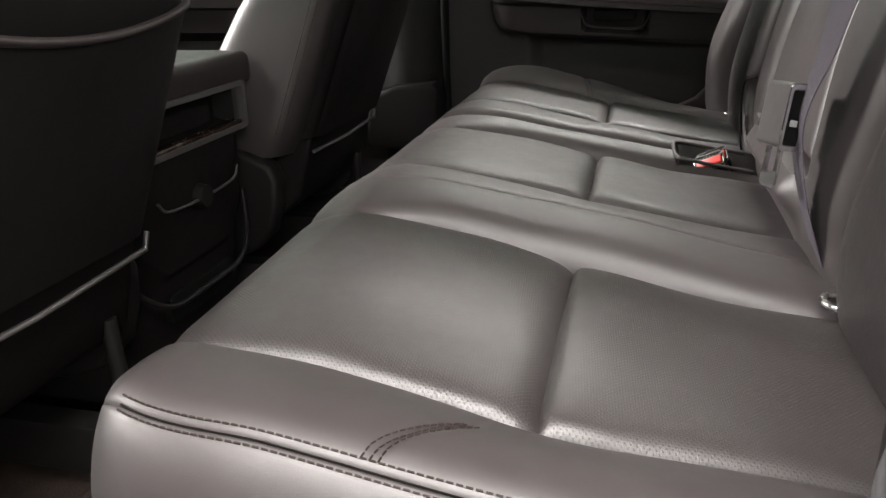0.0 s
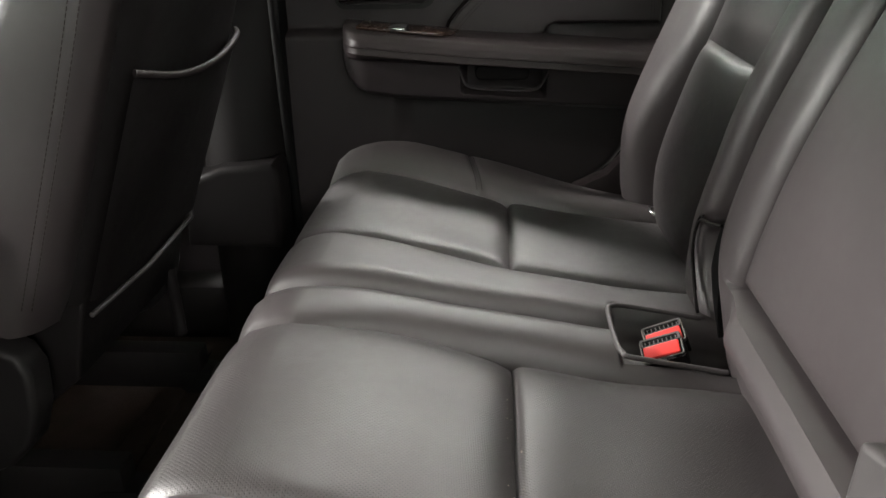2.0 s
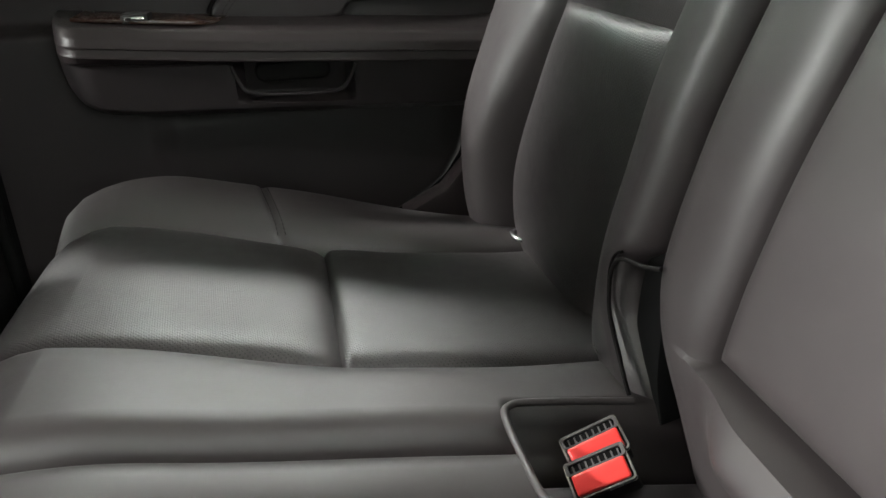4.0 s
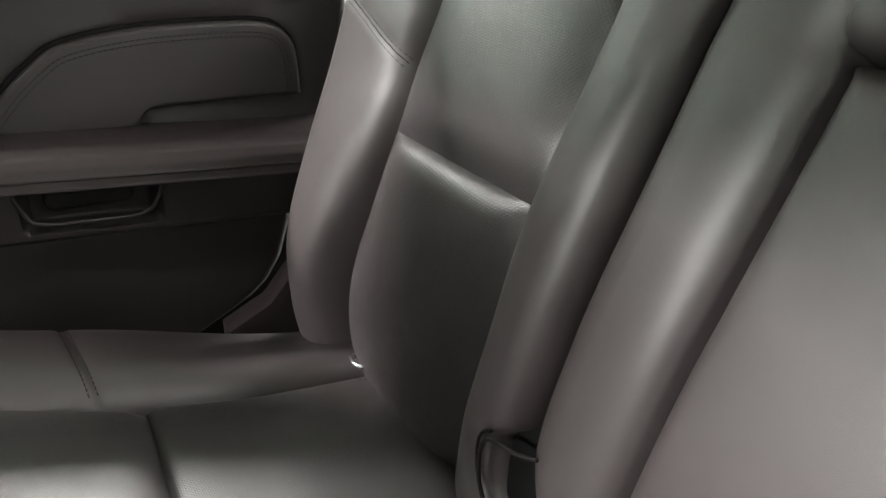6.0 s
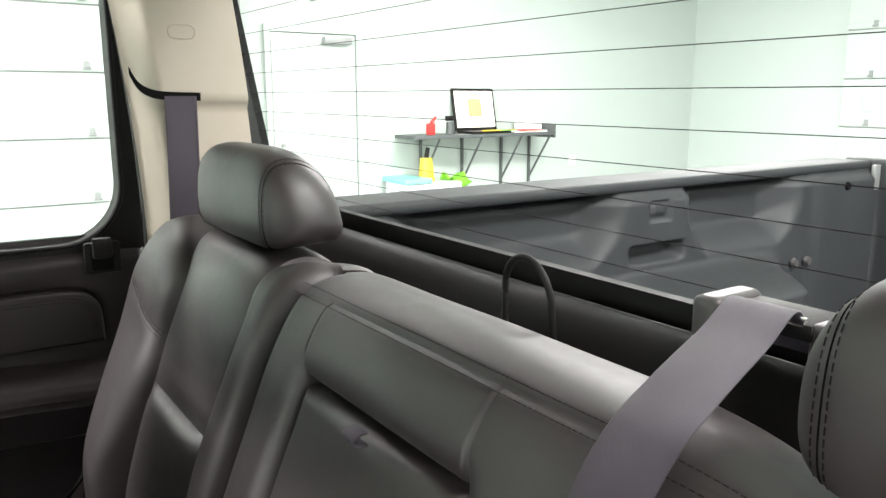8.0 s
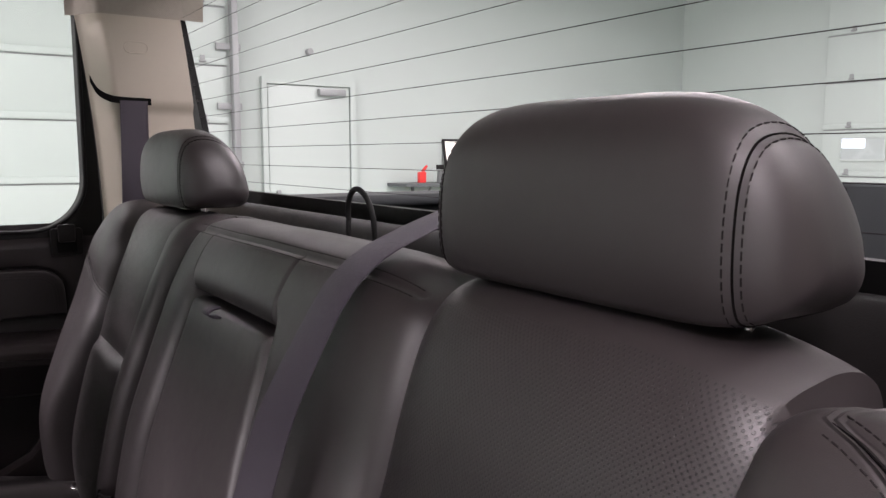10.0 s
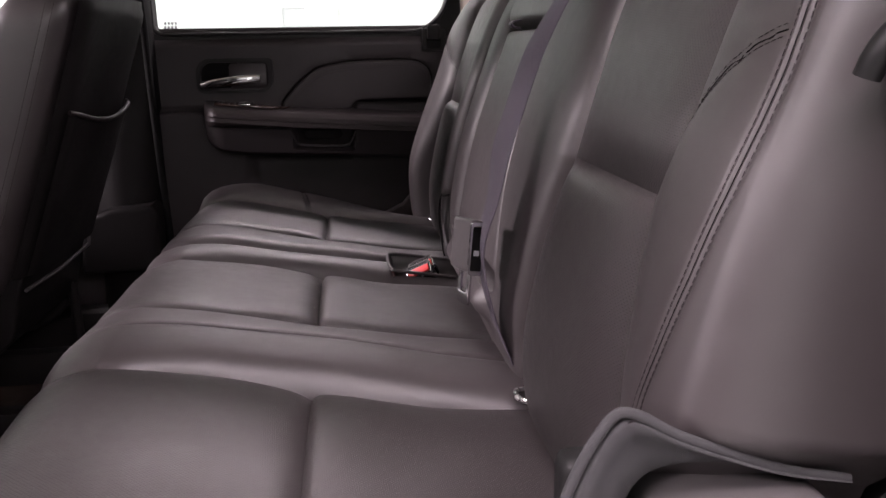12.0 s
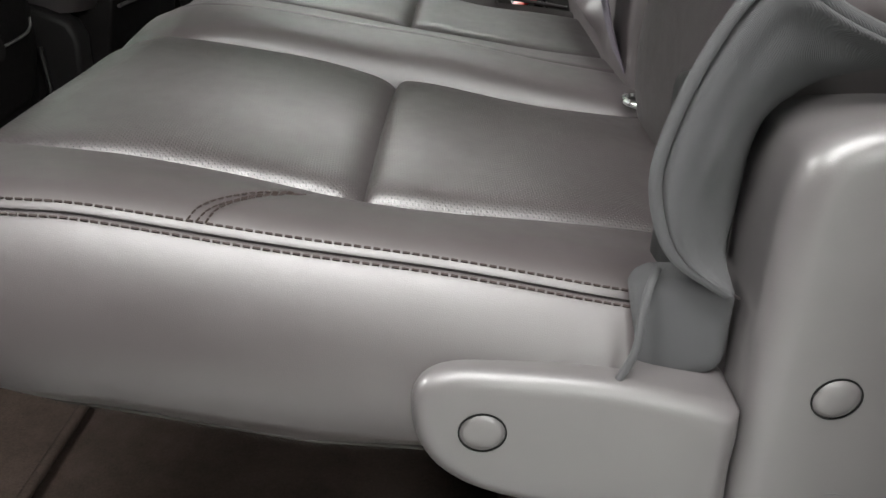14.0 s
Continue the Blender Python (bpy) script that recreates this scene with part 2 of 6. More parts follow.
def tube(points, r, segs=8, closed=False):
    """A round tube along points."""
    pts = [Vector(p) for p in points]
    bm = bmesh.new()
    rings = []
    n = len(pts)
    for i, p in enumerate(pts):
        a = pts[(i - 1) % n] if closed or i else pts[0]
        b = pts[(i + 1) % n] if closed or i < n - 1 else pts[-1]
        d = (b - a).normalized()
        side = d.cross(Vector((0, 0, 1)))
        if side.length < 1e-3:
            side = d.cross(Vector((1, 0, 0)))
        side.normalize()
        if rings and side.dot(last_side) < 0:
            side = -side
        last_side = side
        up = side.cross(d)
        rings.append([bm.verts.new(p + r * (math.cos(k * 2 * math.pi / segs) * side + math.sin(k * 2 * math.pi / segs) * up)) for k in range(segs)])
    for i in range(n if closed else n - 1):
        a, b = rings[i], rings[(i + 1) % n]
        for k in range(segs):
            bm.faces.new((a[k], a[(k + 1) % segs], b[(k + 1) % segs], b[k]))
    if not closed:
        bm.faces.new(rings[0][::-1]), bm.faces.new(rings[-1])
    bmesh.ops.recalc_face_normals(bm, faces=bm.faces)
    return bm


def prism(outline, axis, a, b, bevel=0.0, segs=2):
    """An outline of 2D points pushed along an axis from a to b. For axis x the points are (y, z), for y (x, z), for z (x, y)."""
    def p3(p, h):
        return {"x": (h, p[0], p[1]), "y": (p[0], h, p[1]), "z": (p[0], p[1], h)}[axis]
    bm = bmesh.new()
    lo = [bm.verts.new(p3(p, a)) for p in outline]
    hi = [bm.verts.new(p3(p, b)) for p in outline]
    n = len(outline)
    f1, f2 = bm.faces.new(lo), bm.faces.new(hi)
    for i in range(n):
        bm.faces.new((lo[i], lo[(i + 1) % n], hi[(i + 1) % n], hi[i]))
    bmesh.ops.recalc_face_normals(bm, faces=bm.faces)
    if bevel:
        rim = [e for e in bm.edges if (e in f1.edges or e in f2.edges)]
        bmesh.ops.bevel(bm, geom=rim, offset=bevel, segments=segs, profile=0.6, affect="EDGES")
    return bm


def ring_prism(outer, inner, axis, a, b):
    """A frame between two outlines of equally many points."""
    def p3(p, h):
        return {"x": (h, p[0], p[1]), "y": (p[0], h, p[1]), "z": (p[0], p[1], h)}[axis]
    bm = bmesh.new()
    loops = [[bm.verts.new(p3(p, h)) for p in o] for o, h in ((outer, a), (inner, a), (inner, b), (outer, b))]
    n = len(outer)
    for k in range(4):
        p, q = loops[k], loops[(k + 1) % 4]
        for i in range(n):
            bm.faces.new((p[i], p[(i + 1) % n], q[(i + 1) % n], q[i]))
    bmesh.ops.recalc_face_normals(bm, faces=bm.faces)
    return bm


def rounded(x0, x1, y0, y1, r, n=6, rs=None):
    """A rounded rectangle's outline; rs: radii of the corners (x1 y1), (x0 y1), (x0 y0), (x1 y0)."""
    rs = rs or (r, r, r, r)
    out = []
    for (cx, cy, a0), q in zip(((x1, y1, 0), (x0, y1, 90), (x0, y0, 180), (x1, y0, 270)), rs):
        sx, sy = (-1 if cx == x1 else 1), (-1 if cy == y1 else 1)
        for k in range(n + 1):
            a = radians(a0 + 90 * k / n)
            out.append((cx + sx * q + q * math.cos(a), cy + sy * q + q * math.sin(a)))
    return out


def smooth_path(knots, n):
    """n points on a Catmull-Rom line through the knots."""
    k = [Vector(p) for p in knots]
    k = [2 * k[0] - k[1]] + k + [2 * k[-1] - k[-2]]
    out = []
    m = len(k) - 3
    for i in range(n):
        f = i / (n - 1) * m
        s = min(int(f), m - 1)
        t = f - s
        a, b, c, d = k[s:s + 4]
        out.append(0.5 * (2 * b + (c - a) * t + (2 * a - 5 * b + 4 * c - d) * t * t + (3 * b - a - 3 * c + d) * t ** 3))
    return out


def interp(v, xs, ys):
    return float(np.interp(v, xs, ys))


def bump(v, w):
    return math.exp(-(v / w) ** 2)


def smoothstep(a, b, v):
    t = min(1.0, max(0.0, (v - a) / (b - a)))
    return t * t * (3 - 2 * t)


def stitches(points, length=0.0042, gap=0.0026, r=0.00055):
    """Short thread dashes along a line of points, raised a little."""
    pts = [Vector(p) for p in points]
    bm = bmesh.new()
    for a, b in zip(pts, pts[1:]):
        seg = b - a
        d = 0.0
        if seg.length < 1e-6:
            continue
        t = seg.normalized()
        while d + length < seg.length + 1e-6:
            p, q = a + t * d, a + t * (d + length)
            side = t.cross(Vector((0.31, 0.2, 0.93))).normalized() * r
            up = side.cross(t).normalized() * r
            ring = [[bm.verts.new(c + k) for k in (side, up, -side, -up)] for c in (p, (p + q) / 2 , q)]
            for i in (0, 1):
                for k in range(4):
                    bm.faces.new((ring[i][k], ring[i][(k + 1) % 4], ring[i + 1][(k + 1) % 4], ring[i + 1][k]))
            d += length + gap
    return bm


def resample(points, step):
    pts = [Vector(p) for p in points]
    total = sum((b - a).length for a, b in zip(pts, pts[1:]))
    n = max(2, round(total / step) + 1)
    out, acc, k = [pts[0]], 0.0, 0
    lens = [(b - a).length for a, b in zip(pts, pts[1:])]
    for i in range(1, n):
        want = total * i / (n - 1)
        while k < len(lens) - 1 and acc + lens[k] < want:
            acc += lens[k]
            k += 1
        f = (want - acc) / lens[k] if lens[k] else 0
        out.append(pts[k].lerp(pts[k + 1], min(1, f)))
    return out


def ribbon(points, sides, thick=0.0014):
    """A strap: a line of middles, with half-width vectors, given a little thickness."""
    bm = bmesh.new()
    rows = []
    n = len(points)
    for i, (p, s) in enumerate(zip(points, sides)):
        p, s = Vector(p), Vector(s)
        t = Vector(points[min(i + 1, n - 1)]) - Vector(points[max(i - 1, 0)])
        nn = t.cross(s).normalized() * thick / 2
        rows.append([bm.verts.new(p + k * s + g * nn) for k, g in ((-1, 0.4), (-0.94, 1), (-0.5, 1.0), (0, 1.0), (0.5, 1.0), (0.94, 1), (1, 0.4), (1, -0.4), (0.94, -1), (0, -1), (-0.94, -1), (-1, -0.4))])
    m = len(rows[0])
    for a, b in zip(rows, rows[1:]):
        for k in range(m):
            bm.faces.new((a[k], a[(k + 1) % m], b[(k + 1) % m], b[k]))
    bm.faces.new(rows[0][::-1]), bm.faces.new(rows[-1])
    bmesh.ops.recalc_face_normals(bm, faces=bm.faces)
    return bm


def soft_plate(outline, y_front, y_back, r, steps=6):
    """A plate across y with a well rounded front edge: rings set inward along the outline's own normals."""
    pts = resample([Vector((x, 0, z)) for x, z in outline] + [Vector((outline[0][0], 0, outline[0][1]))], 0.004)[:-1]
    n = len(pts)
    area = sum(pts[i].x * pts[(i + 1) % n].z - pts[(i + 1) % n].x * pts[i].z for i in range(n))
    sign = 1 if area > 0 else -1
    ins = []
    for i in range(n):
        t = Vector((0, 0, 0))
        for k in (1, 2, 3):
            t += (pts[(i + k) % n] - pts[(i - k) % n]).normalized()
        t.normalize()
        ins.append(Vector((-t.z, 0, t.x)) * sign)
    goal = [p + q * r for p, q in zip(pts, ins)]
    for _ in range(14):
        goal = [0.5 * goal[i] + 0.25 * (goal[i - 1] + goal[(i + 1) % n]) for i in range(n)]
    bm = bmesh.new()
    rings = [[bm.verts.new((p.x, y_back, p.z)) for p in pts]]
    for k in range(steps + 1):
        a = math.pi / 2 * k / steps
        f = 1 - math.cos(a)
        rings.append([bm.verts.new((p.x + (g.x - p.x) * f, y_front + r * (1 - math.sin(a)), p.z + (g.z - p.z) * f)) for p, g in zip(pts, goal)])
    for a, b in zip(rings, rings[1:]):
        for i in range(n):
            bm.faces.new((a[i], a[(i + 1) % n], b[(i + 1) % n], b[i]))
    last = rings[-1]
    mid = sum((v.co for v in last), Vector()) / n
    for q in (0.55, 0.12):
        inner = [bm.verts.new(mid + (v.co - mid) * q) for v in rings[-1]]
        for i in range(n):
            bm.faces.new((last[i], last[(i + 1) % n], inner[(i + 1) % n], inner[i]))
        last = inner
    bm.faces.new(last)
    bmesh.ops.recalc_face_normals(bm, faces=bm.faces)
    for f in bm.faces:
        f.normal_update()
        if f.normal.y > 0.5 and f.calc_center_median().y < y_front + r:
            f.normal_flip()
    return bm

# ---- rear bench ----
CUSHION_SLOPE, CUSHION_Z = 0.165, 0.362
SEAM_X, SEAM_DEPTH = (-0.47, -0.38, -0.21, -0.10, 0.02), (0.005, 0.014, 0.034, 0.027, 0.012)
CROSS_X = -0.218


def line_of(xs, ys):
    return lambda v: float(np.interp(v, xs, ys))


def soft_line(xs, ys):
    """The same line with its corners eased."""
    around = np.linspace(-0.03, 0.03, 7)
    return lambda v: float(np.mean(np.interp(v + around, xs, ys)))


INSERT_NEAR = (soft_line((-0.45, -0.37, -0.21, -0.05), (0.148, 0.160, 0.150, 0.168)), soft_line((-0.47, -0.33, -0.21, 0.0), (0.440, 0.470, 0.458, 0.435)))
INSERT_MID = (soft_line((-0.45, -0.21, 0.0), (0.632, 0.618, 0.615)), soft_line((-0.45, -0.33, -0.21, 0.0), (0.872, 0.892, 0.885, 0.878)))
INSERT_FAR = (soft_line((-0.45, -0.21, 0.0), (1.098, 1.062, 1.068)), soft_line((-0.45, -0.21, 0.0), (1.362, 1.334, 1.328)))


def spread_between(stops, step):
    """Places from stop to stop, closer together at the stops; the stops themselves are among them."""
    out = [stops[0]]
    for a, b in zip(stops, stops[1:]):
        n = max(3, round((b - a) / step))
        for k in range(1, n + 1):
            t = k / n
            out.append(a + (b - a) * (0.35 * t + 0.65 * (0.5 - 0.5 * math.cos(math.pi * t))))
    return out


SEAM_DEEP = soft_line(SEAM_X, SEAM_DEPTH)


def cushion_base(x):
    """The cushion's plain top, rising to the front and rounding off before the front roll."""
    u = min(1.0, max(0.0, (-0.350 - x) / 0.080))
    eased_x = max(x, -0.350) - 0.080 * (u - 0.5 * u * u)
    return CUSHION_Z - CUSHION_SLOPE * eased_x


def cushion_height(x, y, inserts, lines):
    base = cushion_base(x)
    deep = SEAM_DEEP(x)
    h = 0.0
    near = 9.0
    for a, b in inserts:
        ya, yb = a(x), b(x)
        s = min(abs(y - ya), abs(y - yb))
        if ya - 1e-6 <= y <= yb + 1e-6:
            low = min(0.010, deep)
            h = -0.001 - low * math.exp(-(y - ya) / 0.007) - max(0.0, deep - 0.001) * math.exp(-(yb - y) / 0.030)
            d = x - CROSS_X
            cut = math.exp(-abs(d) / (0.010 if d < 0 else 0.0040))
            free = 1 - 0.7 * math.exp(-s / 0.005)
            h -= 0.011 * cut * free
            h += (0.0015 * bump(d - 0.03, 0.03) + 0.0015 * bump(d + 0.06, 0.05)) * free
            h += 0.0003 * math.sin(1050 * x + 5.0 * math.sin(83 * x) + 3.0 * math.sin(211 * x)) * math.exp(-((y - ya - 0.007) / 0.007) ** 2) * smoothstep(-0.20, -0.26, x)
            return base + h + 0.0012 * math.sin(37 * x + 11 * y) * math.sin(23 * y - 9 * x)
        if y < ya:
            near = min(near, max(0.0, ya - y) + 0.016)
        else:
            near = min(near, y - yb)
    h = -deep * math.exp(-near / 0.013)
    h += 0.007 * smoothstep(0.150, 0.105, y) * (0.25 + 0.75 * smoothstep(-0.43, -0.34, x)) + 0.004 * bump(y - 0.525, 0.05)
    h += (0.012 * smoothstep(-0.15, -0.40, x) - 0.020 * smoothstep(-0.27, -0.03, x)) * smoothstep(1.35, 1.44, y)
    h -= 0.030 * smoothstep(0.0, 0.010, min(x + 0.110, y - 0.893, 1.004 - y))
    if 1.33 < y < 1.475:
        h -= 0.0030 * bump(x + 0.260 + 0.17 * (y - 1.345), 0.0045)
    if 0.07 < y < 0.146:
        f = min(1.0, max(0.0, (y - 0.074) / 0.050)) ** (1 / 0.62)
        h -= 0.0020 * bump(x + 0.292 - 0.044 * f, 0.0035) * smoothstep(0.074, 0.086, y)
    for ln in lines:
        h -= 0.0035 * bump(y - ln(x), 0.0030)
    return base + h + 0.0012 * math.sin(31 * x + 7 * y) * math.sin(19 * y - 5 * x)


FRONT_ROLL = ((-0.430, 0.0), (-0.447, -0.003), (-0.462, -0.010), (-0.474, -0.022), (-0.481, -0.040), (-0.483, -0.060), (-0.478, -0.080), (-0.462, -0.096), (-0.43, -0.100))


NEAR_EDGE = [(0.046, -0.126), (0.024, -0.124), (0.009, -0.116), (0.002, -0.100)]
for _out in (0.0, 0.0007, 0.0025, 0.0055, 0.0095, 0.014, 0.019, 0.024, 0.0278, 0.0292, 0.0300, 0.0308, 0.0322, 0.036, 0.041, 0.046, 0.052):
    NEAR_EDGE.append((_out, -0.075 * (1 - math.sqrt(max(0.0, 1 - (1 - _out / 0.052) ** 2))) - 0.0022 * bump(_out - 0.030, 0.0009)))


def cushion_low(x):
    """How far the side hangs below the cushion's top."""
    return interp(x, (-0.47, -0.44, -0.41, -0.37, -0.30, -0.24, -0.18), (-0.088, -0.100, -0.112, -0.118, -0.120, -0.122, -0.116))


def make_cushion(parent, y0, y1, inserts, lines, outer_low, outer_high, label):
    near_edge = NEAR_EDGE
    plain_edge = [(0.004, -0.10), (0.001, -0.07), (0.0, -0.04), (0.003, -0.02), (0.009, -0.008), (0.018, -0.002), (0.028, 0.0)]
    lo = near_edge if outer_low else plain_edge
    hi = near_edge if outer_high else plain_edge
    a0, a1 = y0 + lo[-1][0], y1 - hi[-1][0]
    guides = sorted([f for ab in inserts for f in ab] + lines, key=lambda f: f(CROSS_X))
    refs = [f(CROSS_X) for f in guides]
    mids = spread_between([a0, *refs, a1], 0.0050)
    cols = [(y0 + o, d) for o, d in lo[:-1]] + [(y, 0.0) for y in mids] + [(y1 - o, d) for o, d in reversed(hi[:-1])]
    rows = list(reversed(FRONT_ROLL))[:-1] + [(x, 0.0) for x in spread_between([-0.430, -0.38, -0.33, -0.28, CROSS_X, -0.12, 0.032], 0.0030)]

    def place(i, j):
        y, dy = cols[i]
        x, dx = rows[j]
        if dy == 0:
            y = float(np.interp(y, [a0, *refs, a1], [a0, *[f(x) for f in guides], a1]))
        flat_y = y
        f = min(1.0, max(0.0, (-0.365 - x) / 0.118))
        inset = 0.074 * (1 - math.sqrt(max(0.0, 1 - f * f)))
        if outer_low:
            y += inset * max(0.0, 1 - (y - y0) / 0.22)
            y += 0.030 * smoothstep(-0.071, -0.060, x) * max(0.0, 1 - (y - y0) / 0.050)
        if outer_high:
            y -= inset * max(0.0, 1 - (y1 - y) / 0.22)
        top = cushion_height(max(x, -0.43) if dx else x, flat_y, inserts, lines)
        low = cushion_low(x)
        if dy < -0.1:
            dy += low + 0.122
        x -= 0.013 * smoothstep(-0.43, -0.478, x) * smoothstep(0.22, 0.50, flat_y)
        return Vector((x, y, top + max(low, dy + dx)))

    pts = [[place(i, j) for j in range(len(rows))] for i in range(len(cols))]

    def zone(i, j):
        y, x = (cols[i][0] + cols[i + 1][0]) / 2, (rows[j][0] + rows[j + 1][0]) / 2
        for k in range(len(inserts)):
            if inserts[k][0](CROSS_X) < y < inserts[k][1](CROSS_X):
                return 2 * k + (1 if x < CROSS_X else 2)
        return 0

    def sheet(which):
        bm = bmesh.new()
        made = {}

        def v(i, j):
            if (i, j) not in made:
                made[i, j] = bm.verts.new(pts[i][j])
            return made[i, j]
        for i in range(len(cols) - 1):
            for j in range(len(rows) - 1):
                if zone(i, j) == which:
                    bm.faces.new((v(i, j), v(i, j + 1), v(i + 1, j + 1), v(i + 1, j)))
        bmesh.ops.recalc_face_normals(bm, faces=bm.faces)
        return bm

    body = part("cushion", sheet(0), LEATHER, parent, label)
    for k in range(len(inserts)):
        part("front_insert", sheet(2 * k + 1), PERF_XY, body, "perforated black leather insert")
        part("rear_insert", sheet(2 * k + 2), PERF_XY, body, "perforated black leather insert")
    first = min(range(len(cols)), key=lambda i: cols[i][0])

    def on(x, y, up=0.0):
        """A point on the sewn cover itself, behind the front roll."""
        j = max(1, next((k for k in range(9, len(rows)) if rows[k][0] >= x), len(rows) - 1))
        ends = []
        for row in (j - 1, j):
            ys = [pts[i][row].y for i in range(first, len(cols))]
            i = min(max(int(np.searchsorted(ys, y)), 1), len(ys) - 1)
            ends.append(pts[first + i - 1][row].lerp(pts[first + i][row], (y - ys[i - 1]) / (ys[i] - ys[i - 1])))
        return ends[0].lerp(ends[1], (x - rows[j - 1][0]) / (rows[j][0] - rows[j - 1][0])) + Vector((0, 0, up))
    return body, lambda x, y: cushion_height(x, y, inserts, lines), on


# Backrest: an outline in x and z, front and over the top, with its outward way.
BACK_KNOTS = [(0.075, 0.290), (0.040, 0.318), (0.019, 0.355), (0.012, 0.40), (0.012, 0.46), (0.025, 0.55), (0.042, 0.62), (0.068, 0.70), (0.085, 0.75), (0.107, 0.793),
              (0.130, 0.8145), (0.160, 0.8225), (0.192, 0.817), (0.212, 0.795), (0.222, 0.74), (0.215, 0.60), (0.185, 0.42)]
_line = resample([Vector((x, 0, z)) for x, z in [(p.x, p.z) for p in smooth_path([Vector((x, 0, z)) for x, z in BACK_KNOTS], 400)]], 0.0026)
_len = [0.0]
for _a, _b in zip(_line, _line[1:]):
    _len.append(_len[-1] + (_b - _a).length)


def back_at(s):
    """The outline's point and outward way at a length s along it."""
    k = min(max(int(np.searchsorted(_len, s)), 1), len(_line) - 2)
    f = (s - _len[k - 1]) / (_len[k] - _len[k - 1])
    p = _line[k - 1].lerp(_line[k], f)
    t = (_line[k + 1] - _line[k - 1]).normalized()
    return p, Vector((-t.z, 0, t.x))


_top = max(range(len(_line)), key=lambda k: _line[k].z)


def s_of_z(z):
    return float(np.interp(z, [p.z for p in _line[8:_top]], _len[8:_top]))


S_TOPSEAM = s_of_z(0.807)
FAR_OUT = soft_line((0.40, 0.46, 0.54, 0.625, 0.68, 0.75, 0.78, 0.80, 0.82, 0.85), (1.395, 1.372, 1.336, 1.308, 1.306, 1.286, 1.290, 1.308, 1.336, 1.36))
FAR_IN = soft_line((0.36, 0.417, 0.495, 0.567, 0.633, 0.715, 0.77, 0.82, 0.85), (1.125, 1.106, 1.088, 1.074, 1.068, 1.050, 1.040, 1.066, 1.08))
NEAR_OUT, NEAR_IN = line_of((0.40, 0.50, 0.62, 0.68, 0.74, 0.78, 0.82), (0.140, 0.160, 0.183, 0.176, 0.171, 0.165, 0.162)), line_of((0.40, 0.47, 0.62, 0.74, 0.82), (0.475, 0.455, 0.410, 0.416, 0.426))
NEAR_STITCH = line_of((0.44, 0.47, 0.513, 0.543, 0.592, 0.641, 0.675, 0.702, 0.725, 0.748, 0.763, 0.774, 0.782, 0.789, 0.794, 0.799, 0.802), (0.116, 0.110, 0.102, 0.094, 0.083, 0.075, 0.0715, 0.070, 0.070, 0.0715, 0.0765, 0.083, 0.089, 0.098, 0.108, 0.121, 0.132))
ARC_NEAR = line_of((0.080, 0.093, 0.107, 0.124, 0.140, 0.151, 0.176), (0.7225, 0.718, 0.712, 0.702, 0.688, 0.677, 0.650))


def ARC_FAR(y):
    return 0.679 + 0.050 * min(1.0, max(0.0, (y - 1.305) / 0.150)) ** 0.75


SPLIT_Z = 0.621


def insert_depth(y, z, a, b):
    s = min(abs(y - a), abs(y - b))
    edge = 1 - math.exp(-s / 0.022)
    if z < SPLIT_Z:
        lip = 1 - math.exp(-(SPLIT_Z - z) / 0.0055)
        return -0.004 + (0.004 + 0.016 * edge) * lip * edge
    lip = 1 - math.exp(-(z - SPLIT_Z) / 0.030)
    return -0.004 + 0.014 * lip * edge


